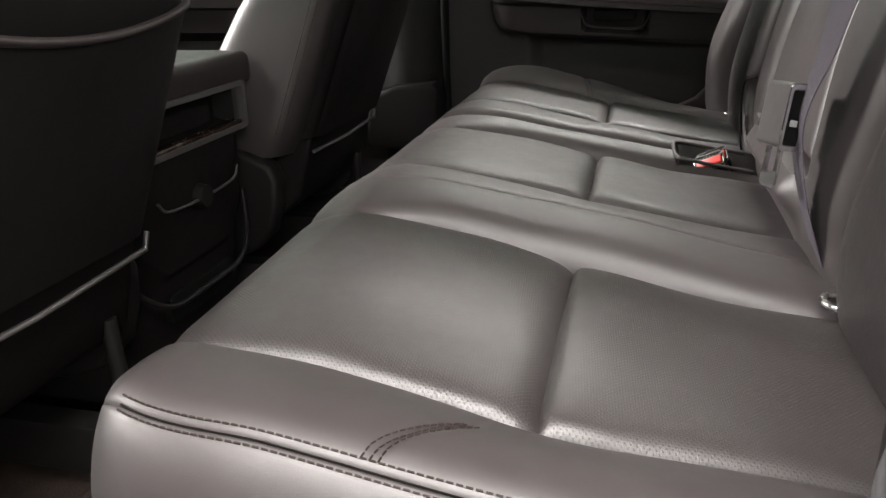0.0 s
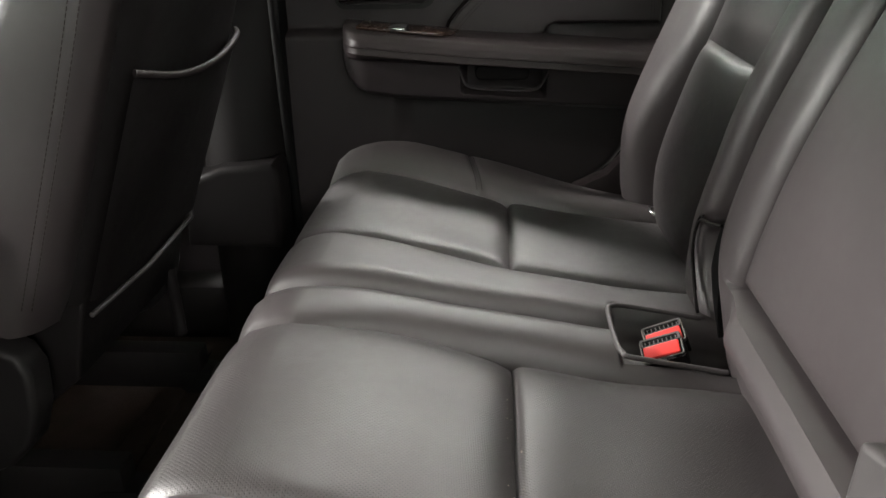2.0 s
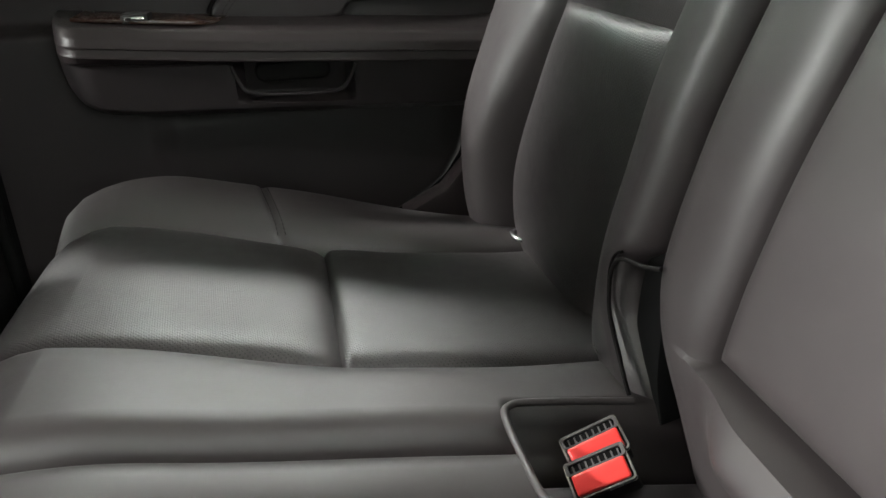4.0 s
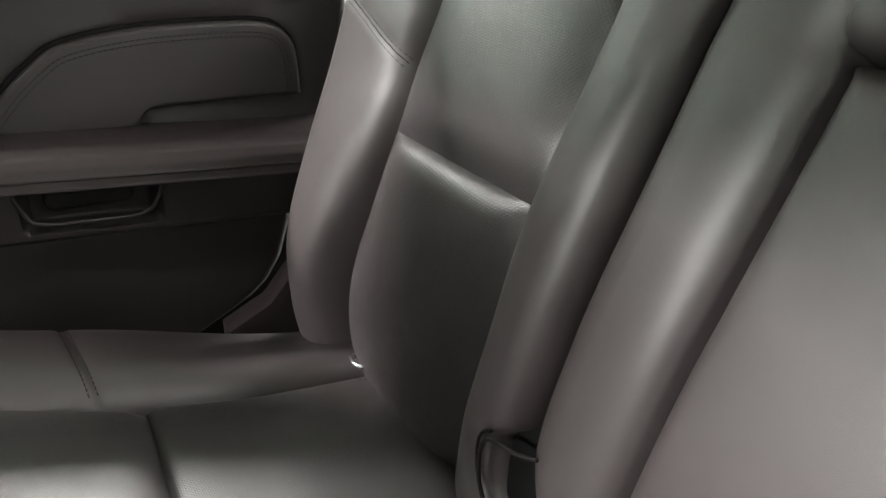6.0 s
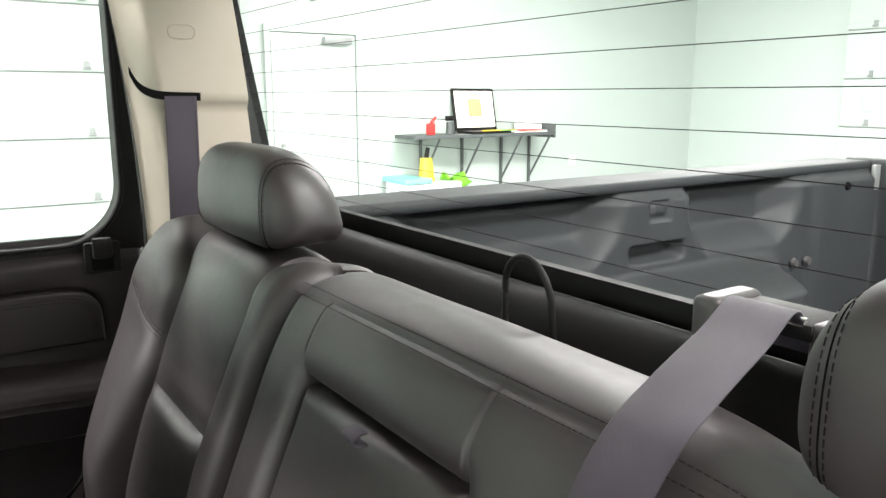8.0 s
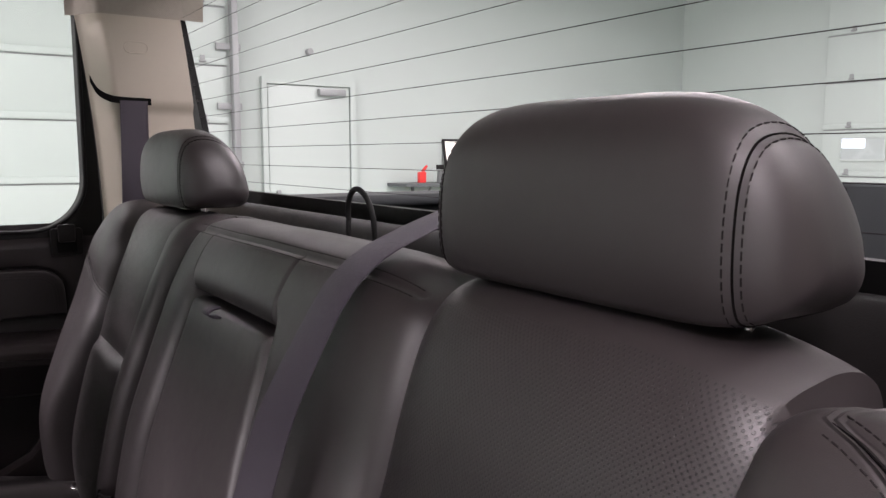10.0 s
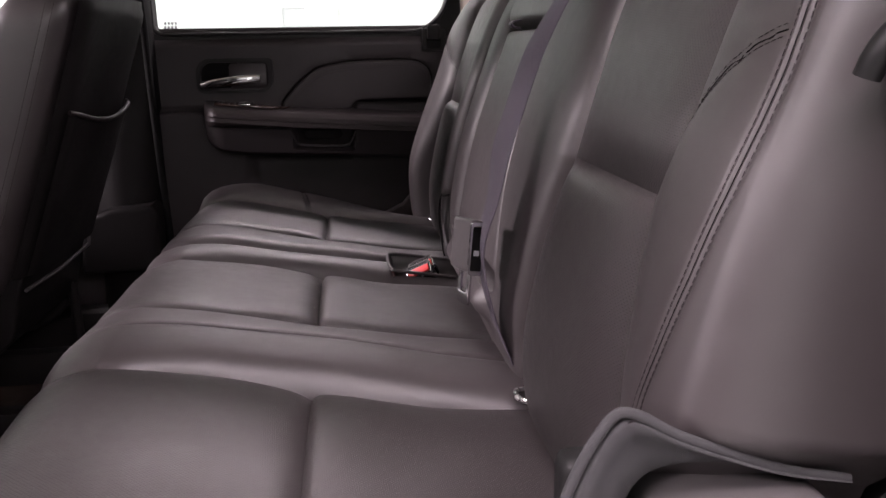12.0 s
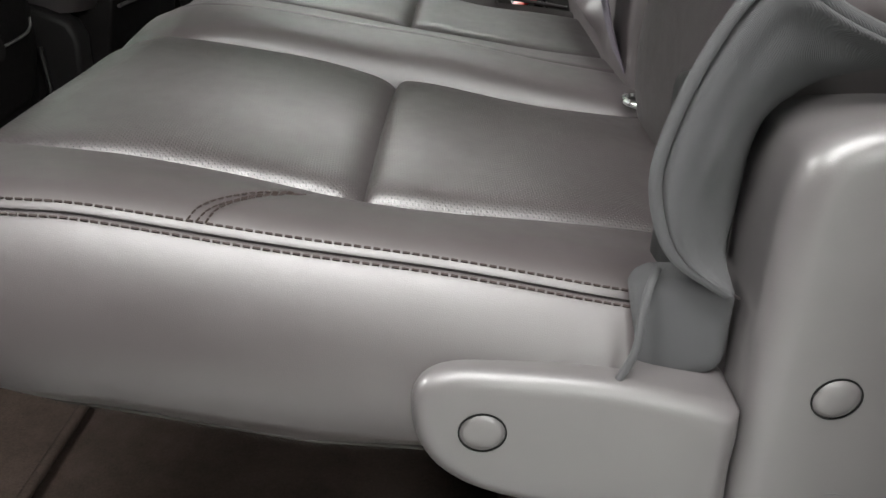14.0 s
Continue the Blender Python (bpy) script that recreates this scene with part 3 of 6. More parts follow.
def back_depth(y, z, s, sections):
    """How far the padding stands out from the outline."""
    nearest = 9.0
    fade = 1.0 if s < S_TOPSEAM else max(0.0, 1 - (s - S_TOPSEAM) / 0.05)
    for a, b in sections["inserts"]:
        ya, yb = a(z), b(z)
        if ya + 1e-6 < y < yb - 1e-6:
            return insert_depth(y, z, ya, yb) * (1.0 if s < S_TOPSEAM else 0.4 + 0.6 * fade)
        nearest = min(nearest, abs(y - ya), abs(y - yb))
    thick = sections["bolster"]
    if "middle" in sections:
        thick -= 0.009 * smoothstep(0.30, 0.42, y)
    else:
        thick += 0.024 * smoothstep(1.31, 1.38, y) * smoothstep(0.66, 0.44, z)
    d = thick * (1 - math.exp(-nearest / 0.016)) * (0.35 + 0.65 * fade) - 0.004 * math.exp(-nearest / 0.005)
    for ln in sections["stitch"]:
        if 0.46 < z and s < S_TOPSEAM + 0.02:
            d += 0.0007 * bump(abs(y - ln(z)) - 0.0025, 0.0014) - 0.0009 * bump(y - ln(z), 0.0014) - 0.0008 * bump(abs(y - ln(z)) - 0.0050, 0.0016)
    if "middle" in sections and y < 0.15:
        d -= 0.016 * max(0.0, 1 - (y - OUTER_NEAR(z)) / 0.062) ** 2
    ya, yb, arc = sections["arc"]
    if ya < y < yb:
        q = z - arc(y)
        ends = smoothstep(ya, ya + 0.010, y) if "middle" in sections else smoothstep(yb, yb - 0.010, y)
        d -= ends * (0.0014 * bump(q, 0.0055) + (0.0024 * math.exp(-q / 0.012) if q > 0 else 0.0))
    if "middle" in sections and 0.55 < y < 0.96 and s < S_TOPSEAM:
        ya, yb = ARM_NEAR(z), ARM_FAR(z)
        if ya < y < yb:
            e = min(y - ya, yb - y)
            if z > 0.752:
                d = thick + 0.001 - 0.005 * bump(e, 0.003) - (thick - 0.002) * math.exp(-(z - 0.752) / 0.007)
            elif z > 0.437:
                d = -0.040 * smoothstep(0, 0.006, min(e, 0.752 - z, z - 0.437) + 0.003)
        elif 0.437 < z < 0.80:
            d -= 0.014 * math.exp(-min(abs(y - ya), abs(y - yb)) / 0.009) * smoothstep(0.775, 0.745, z)
        if z < 0.437:
            d += 0.020 * bump(z - 0.415, 0.022) * smoothstep(ya - 0.02, ya + 0.02, y) * smoothstep(yb - 0.01, yb - 0.07, y)
    if s > S_TOPSEAM - 0.012 and sections["topseam"]:
        ya, yb = sections["topseam"]
        if ya < y < yb:
            d -= 0.0035 * bump(s - S_TOPSEAM, 0.0032)
    if s > S_TOPSEAM - 0.025:
        d -= 0.058 * smoothstep(S_TOPSEAM - 0.025, S_TOPSEAM + 0.030, s) * (bump(y - 0.300, 0.13) + bump(y - 1.19, 0.12))
    return d + 0.0008 * math.sin(29 * z + 13 * y) * math.sin(17 * y - 21 * z)


def make_back(parent, y0, y1, sections, outer_low, outer_high, label):
    tight_edge = [(0.020, -0.150), (0.004, -0.135), (0.0006, -0.090), (0.0, -0.050), (0.0024, -0.026), (0.007, -0.011), (0.013, -0.003), (0.020, 0.0)]
    round_edge = [(0.030, -0.150), (0.006, -0.135), (0.001, -0.090), (0.0, -0.050), (0.004, -0.026), (0.012, -0.011), (0.022, -0.003), (0.034, 0.0)]
    plain_edge = [(0.006, -0.09), (0.001, -0.05), (0.0, -0.028), (0.003, -0.014), (0.009, -0.0055), (0.017, -0.0015), (0.027, 0.0)]
    lo = tight_edge if outer_low else plain_edge
    hi = round_edge if outer_high else plain_edge
    z_ref = 0.62
    r0, r1 = y0(z_ref), y1(z_ref)
    a0, a1 = r0 + lo[-1][0], r1 - hi[-1][0]
    guides = sections["guides"]
    refs = [g(z_ref) for g in guides]
    mids = spread_between([a0, *refs, a1], 0.0050)
    cols = [(r0 + o, d) for o, d in lo[:-1]] + [(y, 0.0) for y in mids] + [(r1 - o, d) for o, d in reversed(hi[:-1])]
    s_end = _len[-1]
    stops = [0.0, s_of_z(0.437), s_of_z(SPLIT_Z), s_of_z(0.752), S_TOPSEAM, S_TOPSEAM + 0.11] if "middle" in sections else [0.0, s_of_z(SPLIT_Z), S_TOPSEAM, S_TOPSEAM + 0.11]
    ss = spread_between(stops, 0.0048)
    ss = ss + [ss[-1] + (s_end - 0.004 - ss[-1]) * k / 12 for k in range(1, 13)]

    def shoulder(y, s, e0, e1):
        """How far the outer top corner rounds down."""
        if outer_low:
            return 0.036 * max(0.0, 1 - (y - e0) / 0.20) ** 1.2 * smoothstep(S_TOPSEAM - 0.030, S_TOPSEAM + 0.040, s)
        q = max(0.0, 1 - (e1 - y) / 0.10) if outer_high else 0.0
        return 0.026 * q * q * smoothstep(S_TOPSEAM - 0.10, S_TOPSEAM + 0.02, s)

    def place(i, j):
        y, dy = cols[i]
        s = ss[j]
        p, n = back_at(s)
        e0, e1 = y0(p.z), y1(p.z)
        y = float(np.interp(y, [r0, a0, *refs, a1, r1], [e0, e0 + a0 - r0, *[g(p.z) for g in guides], e1 + a1 - r1, e1]))
        f = smoothstep(S_TOPSEAM - 0.075, S_TOPSEAM + 0.05, s)
        inset = 0.060 * f * f
        if outer_low:
            y += 0.60 * inset * max(0.0, 1 - (y - e0) / 0.022)
        if outer_high:
            y -= inset * max(0.0, 1 - (e1 - y) / 0.20)
        d = back_depth(y, p.z, s, sections) + (dy if s < 0.60 else dy * 0.15)
        return Vector((p.x, y, p.z - shoulder(y, s, e0, e1))) + n * d

    pts = [[place(i, j) for j in range(len(ss))] for i in range(len(cols))]

    def zone(i, j):
        y, s = (cols[i][0] + cols[i + 1][0]) / 2, (ss[j] + ss[j + 1]) / 2
        z = back_at(s)[0].z
        if s < S_TOPSEAM and z > 0.37:
            for k, (a, b) in enumerate(sections["inserts"]):
                if a(z_ref) < y < b(z_ref):
                    return 2 * k + (1 if z < SPLIT_Z else 2)
        return 0

    def sheet(which):
        bm = bmesh.new()
        made = {}

        def v(i, j):
            if (i, j) not in made:
                made[i, j] = bm.verts.new(pts[i][j])
            return made[i, j]
        for i in range(len(cols) - 1):
            for j in range(len(ss) - 1):
                if zone(i, j) == which:
                    bm.faces.new((v(i, j), v(i + 1, j), v(i + 1, j + 1), v(i, j + 1)))
        return bm

    body = part("backrest", sheet(0), LEATHER, parent, label)
    for k in range(len(sections["inserts"])):
        part("lower_insert", sheet(2 * k + 1), PERF_YZ, body, "perforated black leather insert")
        part("upper_insert", sheet(2 * k + 2), PERF_YZ, body, "perforated black leather insert")

    first = len(lo) - 3
    ys = [[pts[i][j].y for i in range(first, len(cols))] for j in range(len(ss))]

    def on(y, z, up=0.0):
        """A point on the sewn cover itself."""
        s = s_of_z(z)
        j = min(max(int(np.searchsorted(ss, s)), 1), len(ss) - 1)
        ends = []
        for row in (j - 1, j):
            i = min(max(int(np.searchsorted(ys[row], y)), 1), len(ys[row]) - 1)
            f = (y - ys[row][i - 1]) / (ys[row][i] - ys[row][i - 1])
            ends.append(pts[first + i - 1][row].lerp(pts[first + i][row], f))
        return ends[0].lerp(ends[1], (s - ss[j - 1]) / (ss[j] - ss[j - 1])) + back_at(s)[1] * up
    return body, on


def make_headrest(parent, yc, label, xc=0.168, zc=0.889, half=0.148, hx=0.052, hz=0.0570, cap=0.76, post_shift=0.0):
    """A padded headrest with sewn end caps on two steel posts."""
    # section from the front: upright face, top near the front, a long fall to the back's lower corner
    ring = [(-0.74, -1.0), (-0.93, -0.82), (-1.0, -0.30), (-0.95, 0.42), (-0.74, 0.86), (-0.36, 1.0), (0.08, 0.94), (0.48, 0.68), (0.78, 0.24), (0.95, -0.32), (0.98, -0.66), (0.82, -0.93), (0.42, -1.0), (-0.30, -1.0)]
    loop = [Vector((px, 0, pz)) for px, pz in ring]
    section = smooth_path(loop[-2:] + loop + loop[:3], 19 * 12 - 11)[12 * 2:12 * 16 + 1]

    def at(u, v):
        w = -1 + 2 * u
        f = (v % 1.0) * (len(section) - 1)
        k = min(int(f), len(section) - 2)
        q = section[k].lerp(section[k + 1], f - k)
        px, pz = q.x * hx, q.z * hz
        tall = (1 - abs(w) ** 5.0) ** 0.52
        wide = (1 - abs(w) ** 8) ** 0.5
        k = 1 - 0.022 * bump(abs(w) - cap, 0.018)
        low = 0.034 * (1 - wide)
        return (xc + px * (0.10 + 0.90 * wide) * k, yc + w * half, zc - hz + low + (pz + hz) * tall * k)
    bm = grid(90, 57, lambda u, v: at(0.5 - 0.4995 * math.cos(math.pi * u), v))
    bmesh.ops.remove_doubles(bm, verts=bm.verts, dist=0.0003)
    bmesh.ops.holes_fill(bm, edges=[e for e in bm.edges if e.is_boundary], sides=80)
    bmesh.ops.recalc_face_normals(bm, faces=bm.faces)
    head = part("headrest", bm, LEATHER, parent, label)
    for sgn in (-1, 1):
        for off in (-0.028, 0.028):
            w = sgn * (cap + off)
            rim = [Vector(at((w + 1) / 2, k / 120)) for k in range(121)]
            mid = Vector((xc, yc + w * half, zc - 0.01))
            rim = [p + (p - mid).normalized() * 0.0002 for p in rim]
            part("stitching", stitches(resample(rim, 0.0058), 0.0040, 0.0018, 0.00042), THREAD, head)
        rim = [Vector(at((sgn * cap + 1) / 2, k / 120)) for k in range(121)]
        part("seam_line", tube(rim, 0.0007, 6), SEAM, head)
    for o in (post_shift - 0.078, post_shift + 0.078):
        part("post", cylinder((xc - 0.004, yc + o, zc - 0.10), (xc - 0.004, yc + o, zc - 0.045), 0.0046), CHROME, head, "chrome steel post")
        part("post_sleeve", cylinder((xc - 0.004, yc + o, zc - 0.090), (xc - 0.004, yc + o, zc - 0.0715), 0.013, 0.011), PLASTIC, head)
    return head


sixty = thing("rear_bench_seat", (-0.2, 0.5, 0.0), "wide black leather rear bench section with folding armrest", "seat")
forty = thing("rear_bench_seat", (-0.2, 1.22, 0.0), "narrow black leather rear bench section beside the far door", "seat")

mid_lines = [line_of((-0.47, -0.25, 0.0), (0.552, 0.560, 0.530))]
cush60, top60, lie60 = make_cushion(sixty, 0.040, 0.962, [INSERT_NEAR, INSERT_MID], mid_lines, True, False, "black leather cushion with creased bolsters")
cush40, top40, lie40 = make_cushion(forty, 0.968, 1.500, [INSERT_FAR], [], False, True, "black leather cushion")

SPLIT_60 = soft_line((0.36, 0.38, 0.41, 0.45, 0.50, 0.555, 0.70, 0.82), (0.945, 0.955, 0.980, 1.003, 1.004, 0.991, 0.967, 0.954))
SPLIT_40 = line_of((0.36, 0.377, 0.417, 0.445, 0.458, 0.468, 0.474, 0.480, 0.555, 0.70, 0.82), (1.002, 1.008, 1.036, 1.040, 1.038, 1.028, 1.018, 1.014, 0.997, 0.972, 0.959))
ARM_FAR = line_of((0.43, 0.50, 0.62, 0.74, 0.76), (0.930, 0.920, 0.898, 0.880, 0.884))
ARM_NEAR = line_of((0.43, 0.50, 0.62, 0.74, 0.76), (0.590, 0.598, 0.614, 0.628, 0.629))
OUTER_NEAR = line_of((0.40, 0.47, 0.52, 0.9), (0.095, 0.082, 0.040, 0.040))
OUTER_FAR = line_of((0.3, 0.9), (1.482, 1.482))


def seam_guide(off):
    """One row of the side seam, kept between the outer edge and the insert."""
    return lambda z: min(max(NEAR_STITCH(z), OUTER_NEAR(z) + 0.028), NEAR_OUT(z) - 0.014) + off


near_sections = {"guides": [*[seam_guide(o) for o in (-0.0075, -0.0050, -0.0025, 0.0, 0.0025, 0.0050, 0.0075)], NEAR_OUT, NEAR_IN, ARM_NEAR, ARM_FAR], "inserts": [(NEAR_OUT, NEAR_IN)], "bolster": 0.024, "stitch": [NEAR_STITCH], "arc": (0.072, 0.176, ARC_NEAR), "middle": True, "topseam": (0.44, 0.96)}
far_sections = {"guides": [FAR_IN, FAR_OUT], "inserts": [(FAR_IN, FAR_OUT)], "bolster": 0.024, "stitch": [], "arc": (1.300, 1.460, ARC_FAR), "topseam": None}
back60, on60 = make_back(sixty, OUTER_NEAR, SPLIT_60, near_sections, True, False, "black leather backrest with double stitched side")
back40, on40 = make_back(forty, SPLIT_40, OUTER_FAR, far_sections, False, True, "black leather backrest")
make_headrest(sixty, 0.308, "black leather headrest with double stitching", half=0.141, zc=0.884, cap=0.825, post_shift=-0.018)
make_headrest(forty, 1.190, "black leather headrest with double stitching", half=0.153)


# Fold-down armrest in the middle, and its grab loop.
def armrest_face(u, v):
    z = 0.439 + 0.312 * v
    ya, yb = ARM_NEAR(z) + 0.0015, ARM_FAR(z) - 0.0015
    p, n = back_at(s_of_z(z))
    e = min(u * (yb - ya), (1 - u) * (yb - ya), (1 - v) * 0.308, v * 0.308)
    d = 0.009 - 0.034 * math.exp(-e / 0.0042)
    return Vector((p.x, ya + (yb - ya) * u, p.z)) + n * d


def eased(t):
    return 0.3 * t + 0.7 * (0.5 - 0.5 * math.cos(math.pi * t))


arm = part("armrest", grid(70, 80, lambda u, v: armrest_face(eased(u), eased(v))), LEATHER, sixty, "folded-up black leather armrest")
loop_pts, loop_sides = [], []
for k in range(15):
    a = math.pi * k / 14
    loop_pts.append((0.064 - 0.0125 * math.sin(a), 0.742, 0.7520 + 0.0050 * math.cos(a)))
    loop_sides.append((0, 0.0098, 0))
part("grab_loop", ribbon(loop_pts, loop_sides, 0.002), BELT, arm, "purple-grey webbing loop")

# Seams with thread.
def beside(points, off):
    """A line in y and z moved sideways by off."""
    out = []
    for k, (y, z) in enumerate(points):
        (ya, za), (yb, zb) = points[max(k - 1, 0)], points[min(k + 1, len(points) - 1)]
        far = math.hypot(yb - ya, zb - za)
        out.append((y - off * (zb - za) / far, z + off * (yb - ya) / far))
    return out


def sewn(on, points, offs, who, step, size):
    """A seam with a row of stitches along each side."""
    for off in offs:
        part("stitching", stitches(resample([on(y, z, 0.0003) for y, z in beside(points, off)], step), *size), THREAD, who)
    part("seam_line", tube([on(y, z, 0.0001) for y, z in points], 0.0005, 6), SEAM, who)


side = [(NEAR_STITCH(z), z) for z in np.linspace(0.49, 0.8015, 110)]
sewn(on60, side, (-0.0046, 0.0046), back60, 0.0052, (0.0036, 0.0016, 0.00042))
sewn(on60, [(y, ARC_NEAR(y)) for y in np.linspace(0.174, 0.079, 30)], (-0.0036, 0.0036), back60, 0.0048, (0.0032, 0.0016, 0.00030))
sewn(on40, [(y, ARC_FAR(y)) for y in np.linspace(1.309, 1.453, 30)], (-0.0045, 0.0045), back40, 0.0068, (0.0042, 0.0026, 0.00045))
for off in (-0.005, 0.005):
    line = []
    for k in range(40):
        y = 0.445 + 0.51 * k / 39
        p, n = back_at(S_TOPSEAM + off)
        line.append(Vector((p.x, y, p.z)) + n * (back_depth(y, p.z, S_TOPSEAM + off, near_sections) + 0.0008))
    part("stitching", stitches(resample(line, 0.0050), 0.0036, 0.0014, 0.00035), THREAD, back60)

# Double seam along the cushion's outer edge, with a crossing seam.
def edge_line(x, out):
    f = min(1.0, max(0.0, (-0.365 - x) / 0.118))
    inset = 0.074 * (1 - math.sqrt(max(0.0, 1 - f * f)))
    drop = interp(out, [o for o, _ in NEAR_EDGE[4:]], [d for _, d in NEAR_EDGE[4:]])
    return Vector((x, 0.040 + out + inset * (1 - out / 0.22), top60(x, 0.040 + out) + drop + 0.0007))


xs = np.linspace(-0.44, -0.069, 70)
for out in (0.0262, 0.0338):
    part("stitching", stitches(resample([edge_line(x, out) for x in xs], 0.0050), 0.0036, 0.0014, 0.0007), THREAD_BROWN, cush60)
part("seam_line", tube([edge_line(x, 0.0300) for x in xs], 0.0008, 6), SEAM, cush60)
for off in (-0.0045, 0.0, 0.0045):
    line = [lie60(-0.292 + 0.044 * f + off * (1 - 0.2 * f), 0.074 + 0.050 * f ** 0.62, 0.0004) for f in np.linspace(0, 1, 24)]
    part("stitching", stitches(resample(line, 0.0046), 0.0034, 0.0012, 0.0006), THREAD_BROWN, cush60)
for off in (-0.004, 0.004):
    line = [Vector((-0.260 - 0.17 * (0.115 * k / 23) + off, 1.348 + 0.115 * k / 23, 0)) for k in range(24)]
    line = [lie40(p.x, p.y, 0.0005) for p in line]
    part("stitching", stitches(resample(line, 0.0060), 0.0044, 0.0016, 0.0008), THREAD, cush40)

# Frayed carpet fibres along the cushion's lower edge.
rng = random.Random(4)
bm = bmesh.new()


def low_edge(x):
    f = min(1.0, max(0.0, (-0.365 - x) / 0.118))
    return Vector((x, 0.0495 + 0.074 * (1 - math.sqrt(max(0.0, 1 - f * f))) * 0.95, cushion_base(x) + cushion_low(x) + 0.0105))


for k in range(900):
    p = low_edge(-0.465 + 0.30 * rng.random()) + Vector((0, rng.uniform(-0.001, 0.002), rng.uniform(-0.0015, 0.0005)))
    a, long = rng.uniform(0, 6.28), rng.uniform(0.0008, 0.0022) * (2.2 if rng.random() < 0.05 else 1.0)
    tip = Vector((math.cos(a) * 0.9, -0.35 + 0.4 * math.sin(a), -0.75)) * long
    w = Vector((0.00014, 0.0, 0.00006))
    bm.faces.new([bm.verts.new(q) for q in (p - w, p + w, p + tip)])
tagged(part("carpet_fibres", bm, FIBRE, cush60, "grey frayed carpet fibres"), "grey frayed carpet fibres", kind="stuff")
part("cushion_rim", tube([low_edge(-0.465 + 0.30 * k / 60) + Vector((0, 0.001, 0.0006)) for k in range(61)], 0.0012, 6), FIBRE, cush60, "frayed grey carpet rim")

# Carpeted underside of the cushions.
for who, a, b in ((sixty, 0.066, 0.955), (forty, 0.975, 1.455)):
    bm = grid(30, 20, lambda u, v: (-0.445 + 0.40 * v, a + (b - a) * u, CUSHION_Z - 0.096 - CUSHION_SLOPE * (-0.445 + 0.40 * v) - 0.004 * math.sin(7 * u) ** 2))
    part("underside", bm, CARPET, who, "brown carpet backing")

# Pale crumbs caught in the middle cross seam.
rng = random.Random(9)
bm = bmesh.new()
for k in range(16):
    y = rng.uniform(0.64, 0.80)
    x = CROSS_X + rng.uniform(-0.006, 0.006)
    r = rng.uniform(0.0003, 0.0007)
    c = Vector((x, y, top60(x, y) + r * 0.7))
    vs = [bm.verts.new(c + Vector(d) * r * rng.uniform(0.7, 1.3)) for d in ((1, 0, 0), (-1, 0, 0), (0, 1, 0), (0, -1, 0), (0, 0, 1), (0, 0, -1))]
    for a, b, d in ((0, 2, 4), (2, 1, 4), (1, 3, 4), (3, 0, 4), (2, 0, 5), (1, 2, 5), (3, 1, 5), (0, 3, 5)):
        bm.faces.new((vs[a], vs[b], vs[d]))
tagged(part("crumbs", bm, BEIGE, None), "pale crumbs lying in the cushion seam", "crumbs", kind="stuff")

# Child-seat anchor wires in the gap between cushion and back.
def anchor_wire(y, who):
    pts = [(0.030, y - 0.016, 0.362), (0.012, y - 0.016, 0.364), (-0.001, y - 0.012, 0.3655), (-0.005, y, 0.366), (-0.001, y + 0.012, 0.3655), (0.012, y + 0.016, 0.364), (0.030, y + 0.016, 0.362)]
    part("anchor_wire", tube(smooth_path(pts, 24), 0.0032, 8), STEEL, who, "bright steel anchor wire")


for y, who in ((0.435, sixty), (0.170, sixty), (1.074, forty), (1.331, forty)):
    anchor_wire(y, who)

# Side covers at the hinge.
cover_out = smooth_path([(-0.014, 0, 0.29), (-0.014, 0, 0.318), (-0.022, 0, 0.331), (-0.083, 0, 0.3455), (-0.140, 0, 0.3505), (-0.166, 0, 0.350), (-0.179, 0, 0.342), (-0.183, 0, 0.326), (-0.178, 0, 0.300), (-0.162, 0, 0.280), (-0.135, 0, 0.267), (-0.09, 0, 0.258), (-0.03, 0, 0.252), (-0.014, 0, 0.258), (-0.014, 0, 0.29)], 90)
outline = [(p.x, p.z) for p in cover_out[:-1]]
hinge = part("hinge_cover", soft_plate(outline, 0.030, 0.085, 0.011), GREY_PLASTIC, sixty, "dark grey plastic hinge cover")


def cap(x, z, y, r, parent):
    bm = grid(37, 9, lambda u, v: (x + r * (1 - v) * math.cos(2 * math.pi * u), y + 0.0006 - 0.0034 * math.sqrt(max(0.0, 1 - (1 - v) ** 2.6)), z + r * (1 - v) * math.sin(2 * math.pi * u)))
    bmesh.ops.remove_doubles(bm, verts=bm.verts, dist=0.0001)
    part("screw_cap", bm, GREY_PLASTIC, parent)
    part("cap_groove", ring_prism([(x + (r + 0.0008) * math.cos(a), z + (r + 0.0008) * math.sin(a)) for a in np.linspace(0, 2 * math.pi, 37)[:-1]],
                                  [(x + r * math.cos(a), z + r * math.sin(a)) for a in np.linspace(0, 2 * math.pi, 37)[:-1]], "y", y - 0.0006, y + 0.002), VOID, parent)


cap(-0.146, 0.316, 0.030, 0.0118, hinge)
plate_out = smooth_path([(-0.012, 0, 0.12), (-0.013, 0, 0.33), (-0.0145, 0, 0.420), (-0.013, 0, 0.450), (-0.007, 0, 0.467), (0.010, 0, 0.477), (0.035, 0, 0.482), (0.066, 0, 0.484), (0.082, 0, 0.480), (0.091, 0, 0.464), (0.093, 0, 0.43), (0.094, 0, 0.12)], 80)
outline = [(p.x, p.z) for p in plate_out]
upright = part("side_upright", soft_plate(outline, 0.030, 0.118, 0.016, 7), GREY_PLASTIC, sixty, "dark grey plastic upright cover")
cap(0.027, 0.341, 0.030, 0.0118, upright)
# Black filler box stands in for the shaded gap behind the upright.
part("recess_shade", box(-0.050, 0.14, 0.098, 0.125, 0.20, 0.480, 0.010, 3), RUBBER, sixty)

